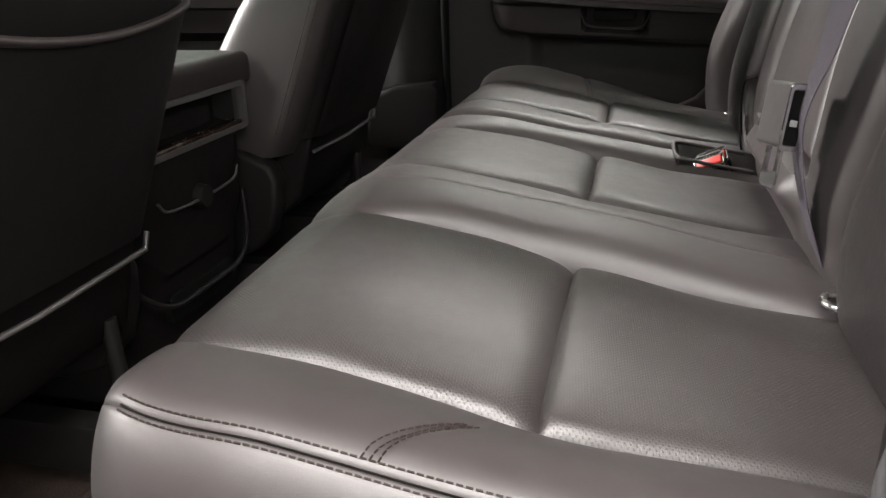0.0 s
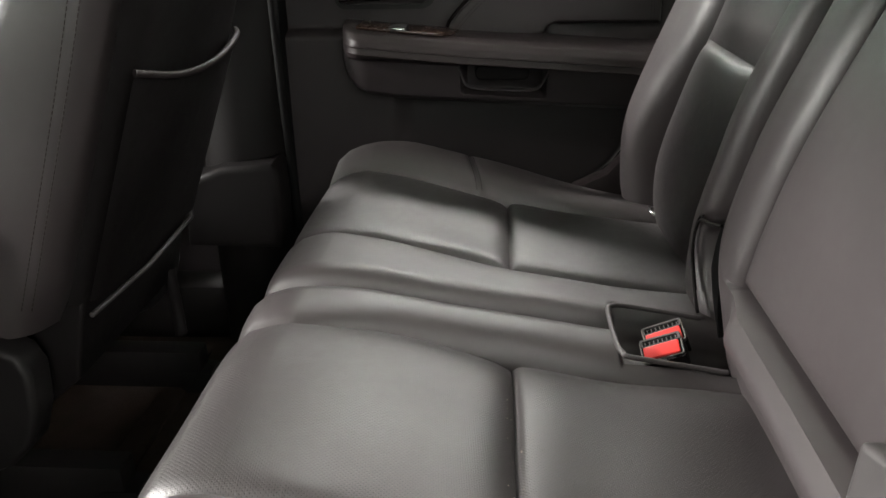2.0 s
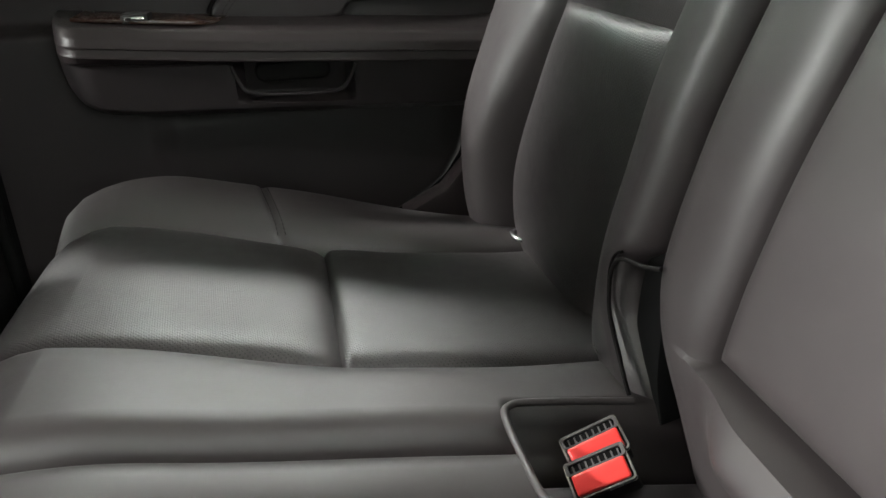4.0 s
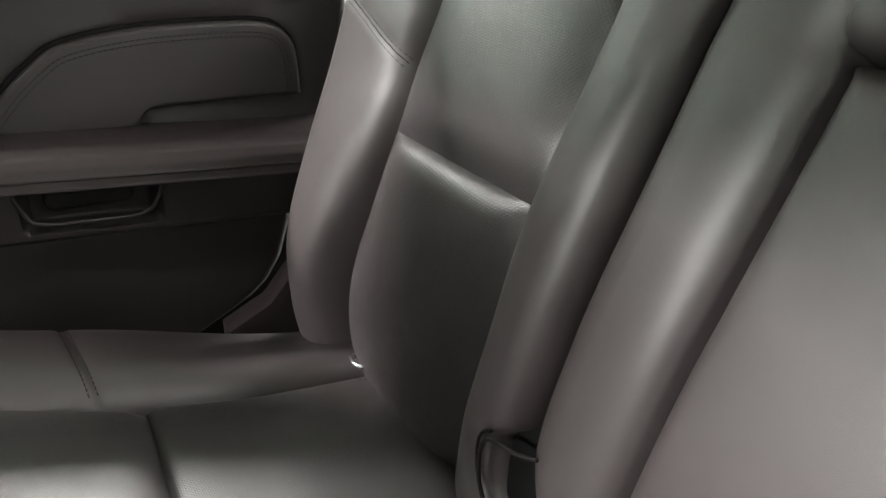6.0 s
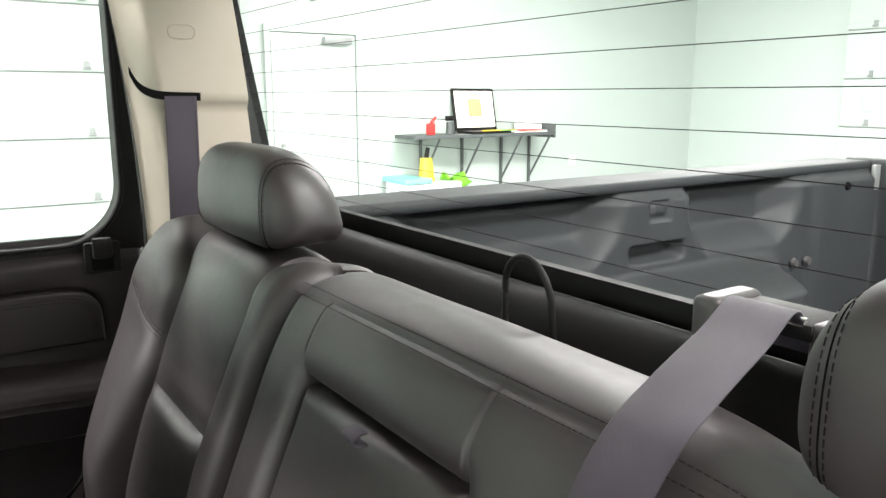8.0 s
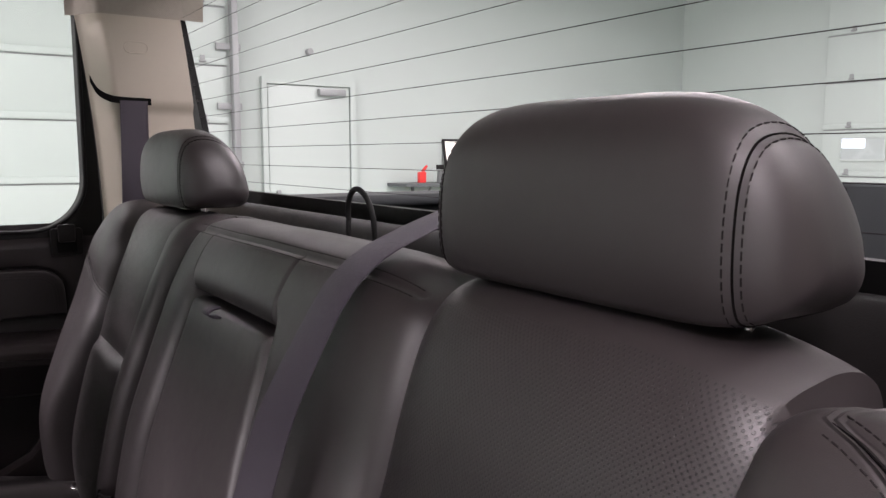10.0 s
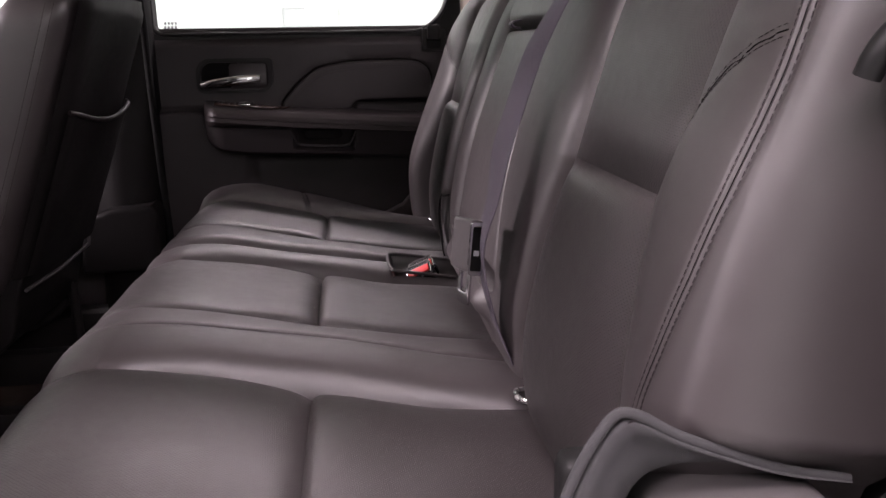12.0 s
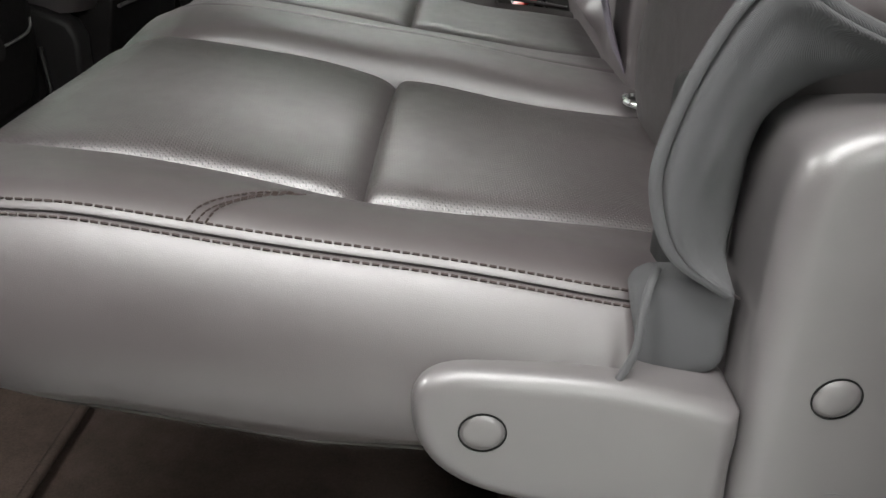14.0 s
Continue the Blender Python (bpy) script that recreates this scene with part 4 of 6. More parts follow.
# Fabric gusset under the side of the back, with a piped edge.
gus = smooth_path([(0.100, 0, 0.486), (0.055, 0, 0.497), (0.0, 0, 0.520), (-0.026, 0, 0.535), (-0.040, 0, 0.532), (-0.058, 0, 0.500), (-0.070, 0, 0.458), (-0.067, 0, 0.430), (-0.055, 0, 0.407), (-0.028, 0, 0.388)], 50)
gus_in = smooth_path([(0.100, 0, 0.484), (0.060, 0, 0.484), (0.026, 0, 0.481), (0.004, 0, 0.474), (-0.008, 0, 0.462), (-0.0125, 0, 0.448), (-0.0135, 0, 0.430), (-0.0145, 0, 0.412), (-0.016, 0, 0.398), (-0.018, 0, 0.386)], 50)


def gusset_face(u, v):
    """Soft fabric from the piped edge back to the upright, sunk and creased towards it."""
    k = min(int(u * 49), 48)
    f = u * 49 - k
    p, q = gus[k].lerp(gus[k + 1], f), gus_in[k].lerp(gus_in[k + 1], f)
    w = p.lerp(q, v)
    pad = 0.0035 * bump(v - 0.16, 0.12) - 0.0035 * bump(v - 0.045, 0.02)
    crease = 0.0022 * math.sin(9 * u + 7 * v) * math.sin(math.pi * v) + 0.003 * bump(u - 0.62, 0.05) * bump(v - 0.45, 0.10)
    return (w.x, 0.0505 + 0.046 * v ** 2.4 - pad - crease, w.z)


part("side_gusset", grid(90, 40, gusset_face), FABRIC, back60, "grey woven side fabric")
part("gusset_piping", tube([(p.x, 0.051, p.z) for p in gus], 0.0032, 8), FABRIC, back60)
part("gusset_seam", stitches(resample([(p.x + 0.0075, 0.0492, p.z - 0.003) for p in gus[8:]], 0.0058), 0.0040, 0.0018, 0.0006), THREAD, back60)
corner_edge = smooth_path([(-0.060, 0.064, 0.394), (-0.066, 0.052, 0.389), (-0.0698, 0.0435, 0.378), (-0.0712, 0.0405, 0.362), (-0.076, 0.040, 0.348), (-0.084, 0.0395, 0.333)], 30)
part("corner_piping", tube(corner_edge, 0.0022, 8), FABRIC, cush60, "grey piping round the cushion's end")
part("corner_gusset", soft_plate(rounded(-0.070, -0.018, 0.330, 0.389, 0.012), 0.057, 0.080, 0.010), FABRIC, cush60, "grey woven corner fabric")

# Inner flap and black belt well between the backrests.
flap = smooth_path([(-0.010, 1.004, 0.368), (-0.012, 1.010, 0.380), (-0.014, 1.036, 0.417), (-0.014, 1.041, 0.440), (-0.013, 1.039, 0.458), (-0.012, 1.027, 0.470), (-0.010, 0.998, 0.477), (-0.004, 0.982, 0.481)], 60)
part("flap_piping", tube(flap, 0.0017, 10), BACK_VINYL, back40)
part("flap_seam", tube([(p.x + 0.002, p.y + 0.0062, p.z + 0.003) for p in flap[10:44]], 0.0012, 8), SEAM, back40)
# Black panel whose colour also holds the shade of its recess.
part("belt_well", prism([(p.x, p.z) for p in smooth_path([(0.014, 0, 0.34), (0.007, 0, 0.39), (0.011, 0, 0.455), (0.030, 0, 0.50), (0.06, 0, 0.53), (0.05, 0, 0.35)], 30)], "y", 0.996, 1.036, 0.003, 2), VOID, forty, "black plastic belt well, recess shade in its colour")
structure("trim_corner", prism([(-0.10, 0.335), (-0.045, 0.362), (-0.012, 0.40), (0.06, 0.42), (0.06, 0.30), (-0.10, 0.30)], "y", 1.515, 1.555, 0.004, 2), BROWN_VINYL, "dark brown corner trim beside the bench", "corner trim")

# Buckle pair in its pocket.
rim = [(-0.006, 1.004), (-0.085, 1.004), (-0.106, 0.998), (-0.112, 0.980), (-0.112, 0.920), (-0.108, 0.898), (-0.096, 0.892), (-0.006, 0.892)]
part("pocket_piping", tube(smooth_path([(x, y, CUSHION_Z - CUSHION_SLOPE * x - 0.0012) for x, y in rim], 80), 0.0028, 8), LEATHER, cush60, "leather piping round the buckle pocket")
for k, (bx, by, turn) in enumerate(((-0.060, 0.934, -10), (-0.053, 0.962, -6))):
    belt_buckle = thing("seat_belt_buckle", (bx, by, 0.35), "black seat belt buckle with red release button", "buckle", "rear belt buckles")
    m = Matrix.Translation((bx, by, 0.361)) @ Euler((radians(34), radians(-25), radians(turn))).to_matrix().to_4x4() @ Matrix.Scale(0.76, 4)

    def piece(name, bm, mat, label=""):
        bm.transform(m)
        return part(name, bm, mat, belt_buckle, label)
    piece("housing", box(-0.0275, 0.0275, -0.0165, 0.0165, -0.035, 0.0105, 0.004, 3), PLASTIC)
    piece("release_button", box(-0.0245, 0.0245, -0.0145, 0.0045, 0.004, 0.0140, 0.0025, 3), RED, "red plastic release button")
    piece("slot", box(-0.0235, 0.0235, 0.0062, 0.0128, 0.004, 0.0118, 0.001, 2), VOID)
    piece("rim", ring_prism(rounded(-0.0275, 0.0275, 0.0046, 0.0160, 0.003), rounded(-0.0245, 0.0245, 0.0060, 0.0135, 0.002), "z", 0.008, 0.0132), GREY_PLASTIC)
    piece("side_rim", ring_prism(rounded(-0.0285, 0.0285, -0.0168, 0.0168, 0.004), rounded(-0.0265, 0.0265, -0.0152, 0.0160, 0.003), "z", 0.002, 0.0108), STEEL)
    for r in range(8):
        piece("slot_rib", box(-0.021 + 0.006 * r, -0.0195 + 0.006 * r, 0.0062, 0.0120, 0.010, 0.0126), GREY_PLASTIC)

# Middle shoulder belt from the shelf over the back.
belt = thing("shoulder_belt", (0.12, 0.53, 0.80), "purple-grey webbing belt hanging over the backrest", "seat belt")
mid = smooth_path([(0.268, 0.536, 0.842), (0.248, 0.535, 0.8735), (0.205, 0.527, 0.860), (0.150, 0.5165, 0.8445), (0.105, 0.509, 0.826), (0.070, 0.503, 0.792), (0.038, 0.495, 0.725), (0.008, 0.487, 0.645), (-0.014, 0.484, 0.580), (-0.030, 0.494, 0.530), (-0.030, 0.504, 0.490), (-0.016, 0.512, 0.43), (0.004, 0.516, 0.375)], 90)
sides = []
for k, p in enumerate(mid):
    f = smoothstep(0.80, 0.71, p.z) * smoothstep(0.54, 0.63, p.z)
    sides.append(Vector((-0.0065 * f, 0.0238 - 0.0065 * f, 0.0)))
    p.x -= 0.011 * f
part("webbing", ribbon(mid, sides, 0.0016), BELT, belt)
turn = Matrix.Translation((-0.042, 0.525, 0.510)) @ Euler((radians(-6), radians(8), radians(11))).to_matrix().to_4x4()


def latch_piece(name, bm, mat, label=""):
    bm.transform(turn)
    return part(name, bm, mat, belt, label)


latch_piece("latch_cover", box(-0.008, 0.008, -0.029, 0.031, -0.029, 0.029, 0.005, 4), GREY_PLASTIC, "dark plastic latch cover")
latch_piece("latch_edge", ring_prism(rounded(-0.0085, 0.0085, -0.031, 0.027, 0.004), rounded(-0.0062, 0.0062, -0.027, 0.023, 0.003), "y", -0.0302, -0.0270), CHROME, "chrome edge of the latch slot")
latch_piece("latch_slot", box(-0.0062, 0.0062, -0.0292, -0.028, -0.026, 0.022), VOID)
latch_piece("latch_button", box(-0.0034, 0.0034, -0.0297, -0.027, -0.0095, -0.0035, 0.001, 2), WHITE_PL, "white latch button")
latch_piece("tongue_plate", ring_prism(rounded(-0.019, 0.016, -0.067, -0.024, 0.006), rounded(-0.011, 0.008, -0.053, -0.030, 0.003), "x", -0.0012, 0.0012), CHROME, "chrome tongue plate")
guide = thing("belt_guide", (0.25, 0.53, 0.84), "grey plastic belt guide on the rear sill", "belt guide")
part("base", box(0.244, 0.288, 0.500, 0.566, 0.856, 0.8675, 0.003, 2), RUBBER, guide)
part("end_block", box(0.236, 0.290, 0.562, 0.584, 0.826, 0.8715, 0.008, 4), GREY_PLASTIC, guide)
part("near_end", box(0.246, 0.286, 0.488, 0.504, 0.840, 0.868, 0.005, 3), GREY_PLASTIC, guide)
part("slot_bar", cylinder((0.248, 0.506, 0.8665), (0.248, 0.562, 0.8665), 0.004), STEEL, guide)

# Release loop behind the armrest.
pull_loop = thing("release_loop", (0.226, 0.742, 0.80), "black cord release loop standing behind the backrest", "cord loop")
pts = [(0.226 - 0.004 * math.sin(a), 0.742 - 0.030 * math.cos(a), 0.835 + 0.036 * math.sin(a)) for a in np.linspace(0, math.pi, 24)]
pts = [(0.230, 0.7725, 0.772)] + [(0.226, 0.7722, 0.81)] + [(p[0], 1.484 - p[1], p[2]) for p in pts] + [(0.228, 0.7118, 0.81), (0.232, 0.712, 0.772)]
part("cord", tube(smooth_path(pts, 70), 0.0032, 10), RUBBER, pull_loop)

# Near outer belt with its guide loop.
side_belt = thing("side_belt", (0.11, 0.02, 0.5), "purple-grey outer seat belt webbing hanging straight", "seat belt")
mid = [Vector((0.108 + 0.24 * max(0.0, 0.72 - (0.40 + 0.75 * k / 40)) ** 1.3, 0.038 + 0.02 * max(0.0, 0.70 - (0.40 + 0.75 * k / 40)), 0.40 + 0.75 * k / 40)) for k in range(41)]
part("webbing", ribbon(mid, [Vector((0.0230, 0.0010, 0)) for _ in mid], 0.0016), BELT, side_belt)
g = smooth_path([(0.169, 0.034, 0.733), (0.129, 0.027, 0.738), (0.099, 0.024, 0.737), (0.080, 0.024, 0.730), (0.070, 0.026, 0.718), (0.067, 0.029, 0.706)], 40)
part("guide_bar", tube([(0.097, 0.028, 0.720), (0.169, 0.036, 0.722)], 0.0038, 8), RUBBER, side_belt)
part("guide_loop", tube(g, 0.0064, 10), RUBBER, side_belt, "black plastic belt guide loop")

# ---- far rear door ----
def arch_inside(x, z):
    """How far a place lies inside the padded arch (negative outside)."""
    low = 0.584 if x < -0.152 else (0.604 if x > -0.144 else 0.584 + 0.02 * (x + 0.152) / 0.008)
    top = 0.700
    left = interp(z, (0.58, 0.607, 0.64, 0.665, 0.684, 0.700), (-0.335, -0.316, -0.287, -0.258, -0.225, -0.150))
    right = interp(z, (0.57, 0.66, 0.685, 0.700), (0.040, 0.036, 0.020, -0.02))
    return min(z - low, (top + 0.004 * (x + 0.1) - z), (x - left) * 0.75, right - x)


def door_y(x, z):
    y = 1.600
    y += 0.030 * smoothstep(0.735, 0.775, z)
    a = arch_inside(x, z)
    y += 0.006 * math.exp(-abs(a) / 0.008) if a > -0.03 else 0.0
    if z < 0.50:
        y -= 0.012 * smoothstep(0.50, 0.46, z) * smoothstep(-0.42, -0.38, x)
    y -= 0.030 * smoothstep(-0.38, -0.42, x) * smoothstep(0.60, 0.585, z)
    return y


def door_rear(z):
    return interp(z, (0.08, 0.30, 0.325, 0.341, 0.360, 0.390, 0.451, 0.518, 0.62, 0.78), (-0.150, -0.125, -0.076, -0.047, -0.024, -0.004, 0.017, 0.040, 0.103, 0.118))


def door_place(u, v):
    z = ZA + (ZB - ZA) * v
    x = XA + (door_rear(z) - XA) * u
    edge = door_rear(z) - x
    return (x, door_y(x, z) + 0.020 * math.exp(-edge / 0.004), z)


XA, XB, ZA, ZB = -0.602, 0.120, 0.08, 0.778
door = thing("rear_door", (-0.25, 1.63, 0.1), "closed dark rear door with padded arch and armrest", "door")
trim_panel = part("trim_panel", grid(190, 170, door_place), DOOR_PLASTIC, door, "dark grained door trim")
part("outer_panel", box(-0.61, 0.13, 1.66, 1.70, 0.0, 0.77, 0.01), PAINT, door)
arch_line = [(-0.318, 0.592), (-0.316, 0.607), (-0.287, 0.640), (-0.258, 0.665), (-0.225, 0.684), (-0.15, 0.696), (-0.05, 0.698), (0.0, 0.694), (0.022, 0.682), (0.034, 0.660), (0.037, 0.61)]
curve = smooth_path([Vector((x, 0, z)) for x, z in arch_line], 90)
outline = [(p.x, p.z) for p in curve] + [(0.037, 0.606), (-0.138, 0.606), (-0.150, 0.602), (-0.156, 0.588), (-0.168, 0.585), (-0.312, 0.585)]
padded = part("padded_arch", soft_plate(outline, 1.5865, 1.612, 0.006), DOOR_PLASTIC, door, "padded dark vinyl arch")
# Dark tube paints the shade of the groove round the arch.
part("arch_groove_shade", tube([(p.x - 0.001, 1.5995, p.z + 0.001) for p in curve], 0.0042, 8), SEAM, door)
for ins in (0.0125, 0.0175):
    pts = []
    for k, p in enumerate(curve):
        t = (curve[min(k + 1, 89)] - curve[max(k - 1, 0)]).normalized()
        q = p + Vector((t.z, 0, -t.x)) * ins
        pts.append((q.x, 1.5860, q.z))
    part("stitching", stitches(resample(pts, 0.0066)), THREAD, padded)


# Armrest: a padded top over a storage bulge, tapered to the rear.
def arm_section(x):
    """Top height, middle height and bottom height along the armrest."""
    return interp(x, (-0.50, -0.30, 0.0), (0.610, 0.592, 0.573)), interp(x, (-0.50, 0.0), (0.562, 0.540)), interp(x, (-0.505, -0.49, -0.475, -0.45, -0.40, 0.0), (0.545, 0.522, 0.506, 0.496, 0.489, 0.470))


def arm_top(u, v):
    x = -0.500 + 0.560 * u
    top, mid_z, _ = arm_section(x)
    end = math.sqrt(max(0.0, 1 - (max(0.0, 0.075 - u) / 0.075) ** 2)) * math.sqrt(max(0.0, 1 - (max(0.0, u - 0.97) / 0.03) ** 2))
    prof = [(1.605, top + 0.004), (1.560, top + 0.003), (1.520, top + 0.001), (1.497, top - 0.004), (1.486, top - 0.014), (1.483, top - 0.022), (1.4815, top - 0.0235), (1.483, top - 0.025), (1.482, top - 0.033),
            (1.4805, top - 0.0345), (1.482, top - 0.036), (1.487, mid_z + 0.004), (1.500, mid_z), (1.56, mid_z - 0.002)]
    f = v * (len(prof) - 1)
    k = min(int(f), len(prof) - 2)
    y = prof[k][0] + (prof[k + 1][0] - prof[k][0]) * (f - k)
    z = prof[k][1] + (prof[k + 1][1] - prof[k][1]) * (f - k)
    return (x, 1.605 + (y - 1.605) * (0.03 + 0.97 * end), z)


armpad = part("armrest", grid(110, 53, arm_top), BROWN_VINYL, door, "padded dark leather armrest with two piping lines")


def bulge(u, v):
    x = -0.503 + 0.560 * u
    _, mid_z, bot = arm_section(x)
    end = math.sqrt(max(0.0, 1 - (max(0.0, 0.10 - u) / 0.10) ** 2))
    prof = [(1.500, mid_z + 0.001), (1.503, mid_z - 0.004), (1.508, mid_z * 0.6 + bot * 0.4), (1.516, bot + 0.010), (1.530, bot + 0.002), (1.600, bot)]
    f = v * (len(prof) - 1)
    k = min(int(f), len(prof) - 2)
    y = prof[k][0] + (prof[k + 1][0] - prof[k][0]) * (f - k)
    z = prof[k][1] + (prof[k + 1][1] - prof[k][1]) * (f - k)
    # hollow for the pull
    hol = smoothstep(-0.297, -0.285, x) * smoothstep(-0.152, -0.164, x) * smoothstep(bot + 0.016, bot + 0.026, z)
    return (x, 1.600 + (y - 1.600) * (0.03 + 0.97 * end) + 0.028 * hol, z)


storage = part("storage_bulge", grid(150, 60, bulge), DOOR_PLASTIC, door)
lip = smooth_path([(-0.299, 1.5045, 0.5475), (-0.292, 1.506, 0.530), (-0.284, 1.508, 0.5165), (-0.262, 1.509, 0.511), (-0.225, 1.509, 0.509), (-0.188, 1.509, 0.508), (-0.170, 1.508, 0.512), (-0.160, 1.506, 0.524), (-0.153, 1.5045, 0.541)], 50)
part("pull_lip", tube(lip, 0.0022, 8), DOOR_PLASTIC, storage)
# Grip block; its black colour carries the shade of the pull hollow.
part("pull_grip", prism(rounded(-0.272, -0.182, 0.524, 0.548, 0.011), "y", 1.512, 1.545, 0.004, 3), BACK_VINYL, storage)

# Switch plate with a wood-look face, and the window switch.
bm = prism([(-0.466, 1.512), (-0.340, 1.508), (-0.312, 1.524), (-0.300, 1.580), (-0.466, 1.590)], "z", 0, 0.005, 0.002, 2)
for v in bm.verts:
    v.co.z += arm_section(v.co.x)[0] + 0.0005
switch = part("switch_plate", bm, WOOD, door, "glossy brown wood-look switch plate")
part("window_switch", box(-0.412, -0.382, 1.510, 1.545, 0.601, 0.612, 0.003, 2), PLASTIC, switch)
part("switch_edge", box(-0.408, -0.386, 1.508, 1.512, 0.6045, 0.609, 0.001, 1), CHROME, switch)

# Door handle in its bezel.
bez_out = rounded(-0.514, -0.338, 0.630, 0.709, 0.02, 6, (0.012, 0.034, 0.018, 0.030))
bez_in = rounded(-0.505, -0.350, 0.637, 0.700, 0.016, 6, (0.010, 0.028, 0.014, 0.022))
bezel = part("handle_bezel", ring_prism(bez_out, bez_in, "y", 1.592, 1.606), PLASTIC, door)
part("handle_plate", prism(rounded(-0.440, -0.352, 0.640, 0.698, 0.010, 5), "y", 1.597, 1.601, 0.001, 1), DOOR_PLASTIC, bezel)
# Flat near-black plate paints the shade inside the handle's cup.
part("cup_shade", prism(rounded(-0.503, -0.418, 0.642, 0.699, 0.02, 6, (0.004, 0.026, 0.012, 0.012)), "y", 1.5975, 1.5995), VOID, bezel)
lever = smooth_path([(-0.506, 1.592, 0.648), (-0.480, 1.586, 0.652), (-0.440, 1.583, 0.657), (-0.400, 1.584, 0.661), (-0.368, 1.590, 0.663)], 30)
bm = bmesh.new()
rings = []
for k, p in enumerate(lever):
    w = 0.0085 + 0.002 * math.sin(math.pi * k / 29)
    rings.append([bm.verts.new((p.x, p.y + 0.004 * math.cos(a), p.z + w * math.sin(a))) for a in np.linspace(0, 2 * math.pi, 17)[:-1]])
for a, b in zip(rings, rings[1:]):
    for k in range(16):
        bm.faces.new((a[k], a[(k + 1) % 16], b[(k + 1) % 16], b[k]))
bm.faces.new(rings[0]), bm.faces.new(rings[-1])
bmesh.ops.recalc_face_normals(bm, faces=bm.faces)
part("handle_lever", bm, CHROME, door, "chrome door lever")

# Lock pull block at the rear of the sill.
lk = part("lock_block", prism(rounded(0.016, 0.072, 0.718, 0.770, 0.006), "y", 1.594, 1.604, 0.003, 2), PLASTIC, door)
part("lock_slot", prism(rounded(0.026, 0.060, 0.724, 0.752, 0.004), "y", 1.5920, 1.5935), VOID, lk)
part("lock_slider", box(0.028, 0.058, 1.584, 1.597, 0.744, 0.778, 0.004, 2), PLASTIC, lk)

# Window: rubber frame round a rounded opening, and the pane.
win_in = rounded(-0.600, 0.080, 0.768, 1.235, 0.05, 10, (0.06, 0.05, 0.02, 0.095))
win_out = rounded(-0.655, 0.128, 0.735, 1.29, 0.05, 10, (0.09, 0.06, 0.02, 0.060))
part("window_frame", ring_prism(win_out, win_in, "y", 1.612, 1.650), RUBBER, door, "black rubber window frame")
part("window_seal", tube([Vector((x, 1.612, z)) for x, z in rounded(-0.604, 0.084, 0.764, 1.239, 0.05, 10, (0.06, 0.05, 0.02, 0.098))], 0.004, 8, True), RUBBER, door)
pane = part("window_pane", prism(win_in, "y", 1.634, 1.638), GLASS, door, "clear side window glass", smooth=False)
pane.visible_shadow = False

sticker = thing("window_sticker", (-0.568, 1.632, 0.785), "small dark printed mark on the side window", "sticker")
for row in range(2):
    for k in range(4):
        x = -0.583 + 0.008 * k + 0.001 * row
        part("bar", box(x, x + 0.005, 1.6325, 1.6335, 0.778 + 0.009 * row, 0.784 + 0.009 * row), SHELF_GREY, sticker)

# ---- pillars and shell ----
bm = grid(24, 30, lambda u, v: (-0.755 + 0.150 * u, 1.530 - 0.055 * math.sin(math.pi * min(1, max(0, u))) ** 0.7 * (1.0 if v < 0.42 else max(0.35, 1 - 2.4 * (v - 0.42))), 0.0 + 0.95 * v))
structure("wall_pillar_low", bm, BACK_VINYL, "black plastic lower door pillar trim", "pillar trim")
structure("trim_pillar_step", prism([(-0.775, 0.245), (-0.606, 0.245), (-0.600, 0.380), (-0.612, 0.397), (-0.700, 0.392), (-0.765, 0.365)], "y", 1.445, 1.53, 0.014, 4), BACK_VINYL, "black plastic pillar foot box", "pillar trim")
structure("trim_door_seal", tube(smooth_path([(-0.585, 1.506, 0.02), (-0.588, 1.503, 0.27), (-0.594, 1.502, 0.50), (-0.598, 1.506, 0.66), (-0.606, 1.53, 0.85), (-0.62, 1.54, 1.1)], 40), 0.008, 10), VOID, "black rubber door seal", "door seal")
# No open gap: a solid near-black block holds the gap's shade.
structure("wall_gap_shade", box(-0.640, -0.600, 1.535, 1.60, 0.0, 1.25, 0.004), VOID, "solid black strip painting the shaded gap beside the door", "pillar")
bm = grid(16, 20, lambda u, v: (-0.78 + 0.165 * u + 0.03 * v, 1.545 - 0.035 * math.sin(math.pi * u), 0.80 + 0.50 * v))
structure("wall_pillar_high", bm, BEIGE, "beige upper door pillar trim", "pillar trim")


def c_pillar(u, v):
    x = 0.100 + 0.168 * u - 0.034 * v * v
    z = 0.70 + 0.455 * v
    step = 0.012 * smoothstep(1.000, 0.985, z)
    y = 1.520 - 0.062 * smoothstep(0.0, 0.22, u) + step * smoothstep(0.05, 0.2, u)
    return (x, y, z)


pillar = structure("wall_rear_pillar", grid(40, 60, c_pillar), BEIGE, "beige plastic rear pillar trim", "pillar trim")
bm = grid(30, 12, lambda u, v: (0.050 + 0.225 * u, 1.520 - 0.062 * smoothstep(0.0, 0.22, u) - 0.004 - 0.06 * v * v, 1.152 + 0.13 * v))
structure("wall_pillar_cap", bm, HEADLINER, "grey-beige upper pillar lining", "pillar trim")
structure("trim_pillar_edge", tube(smooth_path([(0.118, 1.560, 0.70), (0.116, 1.555, 0.85), (0.100, 1.548, 1.05), (0.070, 1.540, 1.28)], 30), 0.016, 10), RUBBER, "black rubber pillar seal", "door seal")
slot = smooth_path([(0.076, 1.459, 1.040), (0.088, 1.457, 1.018), (0.108, 1.4555, 1.007), (0.135, 1.4545, 1.004), (0.176, 1.4545, 1.003)], 40)
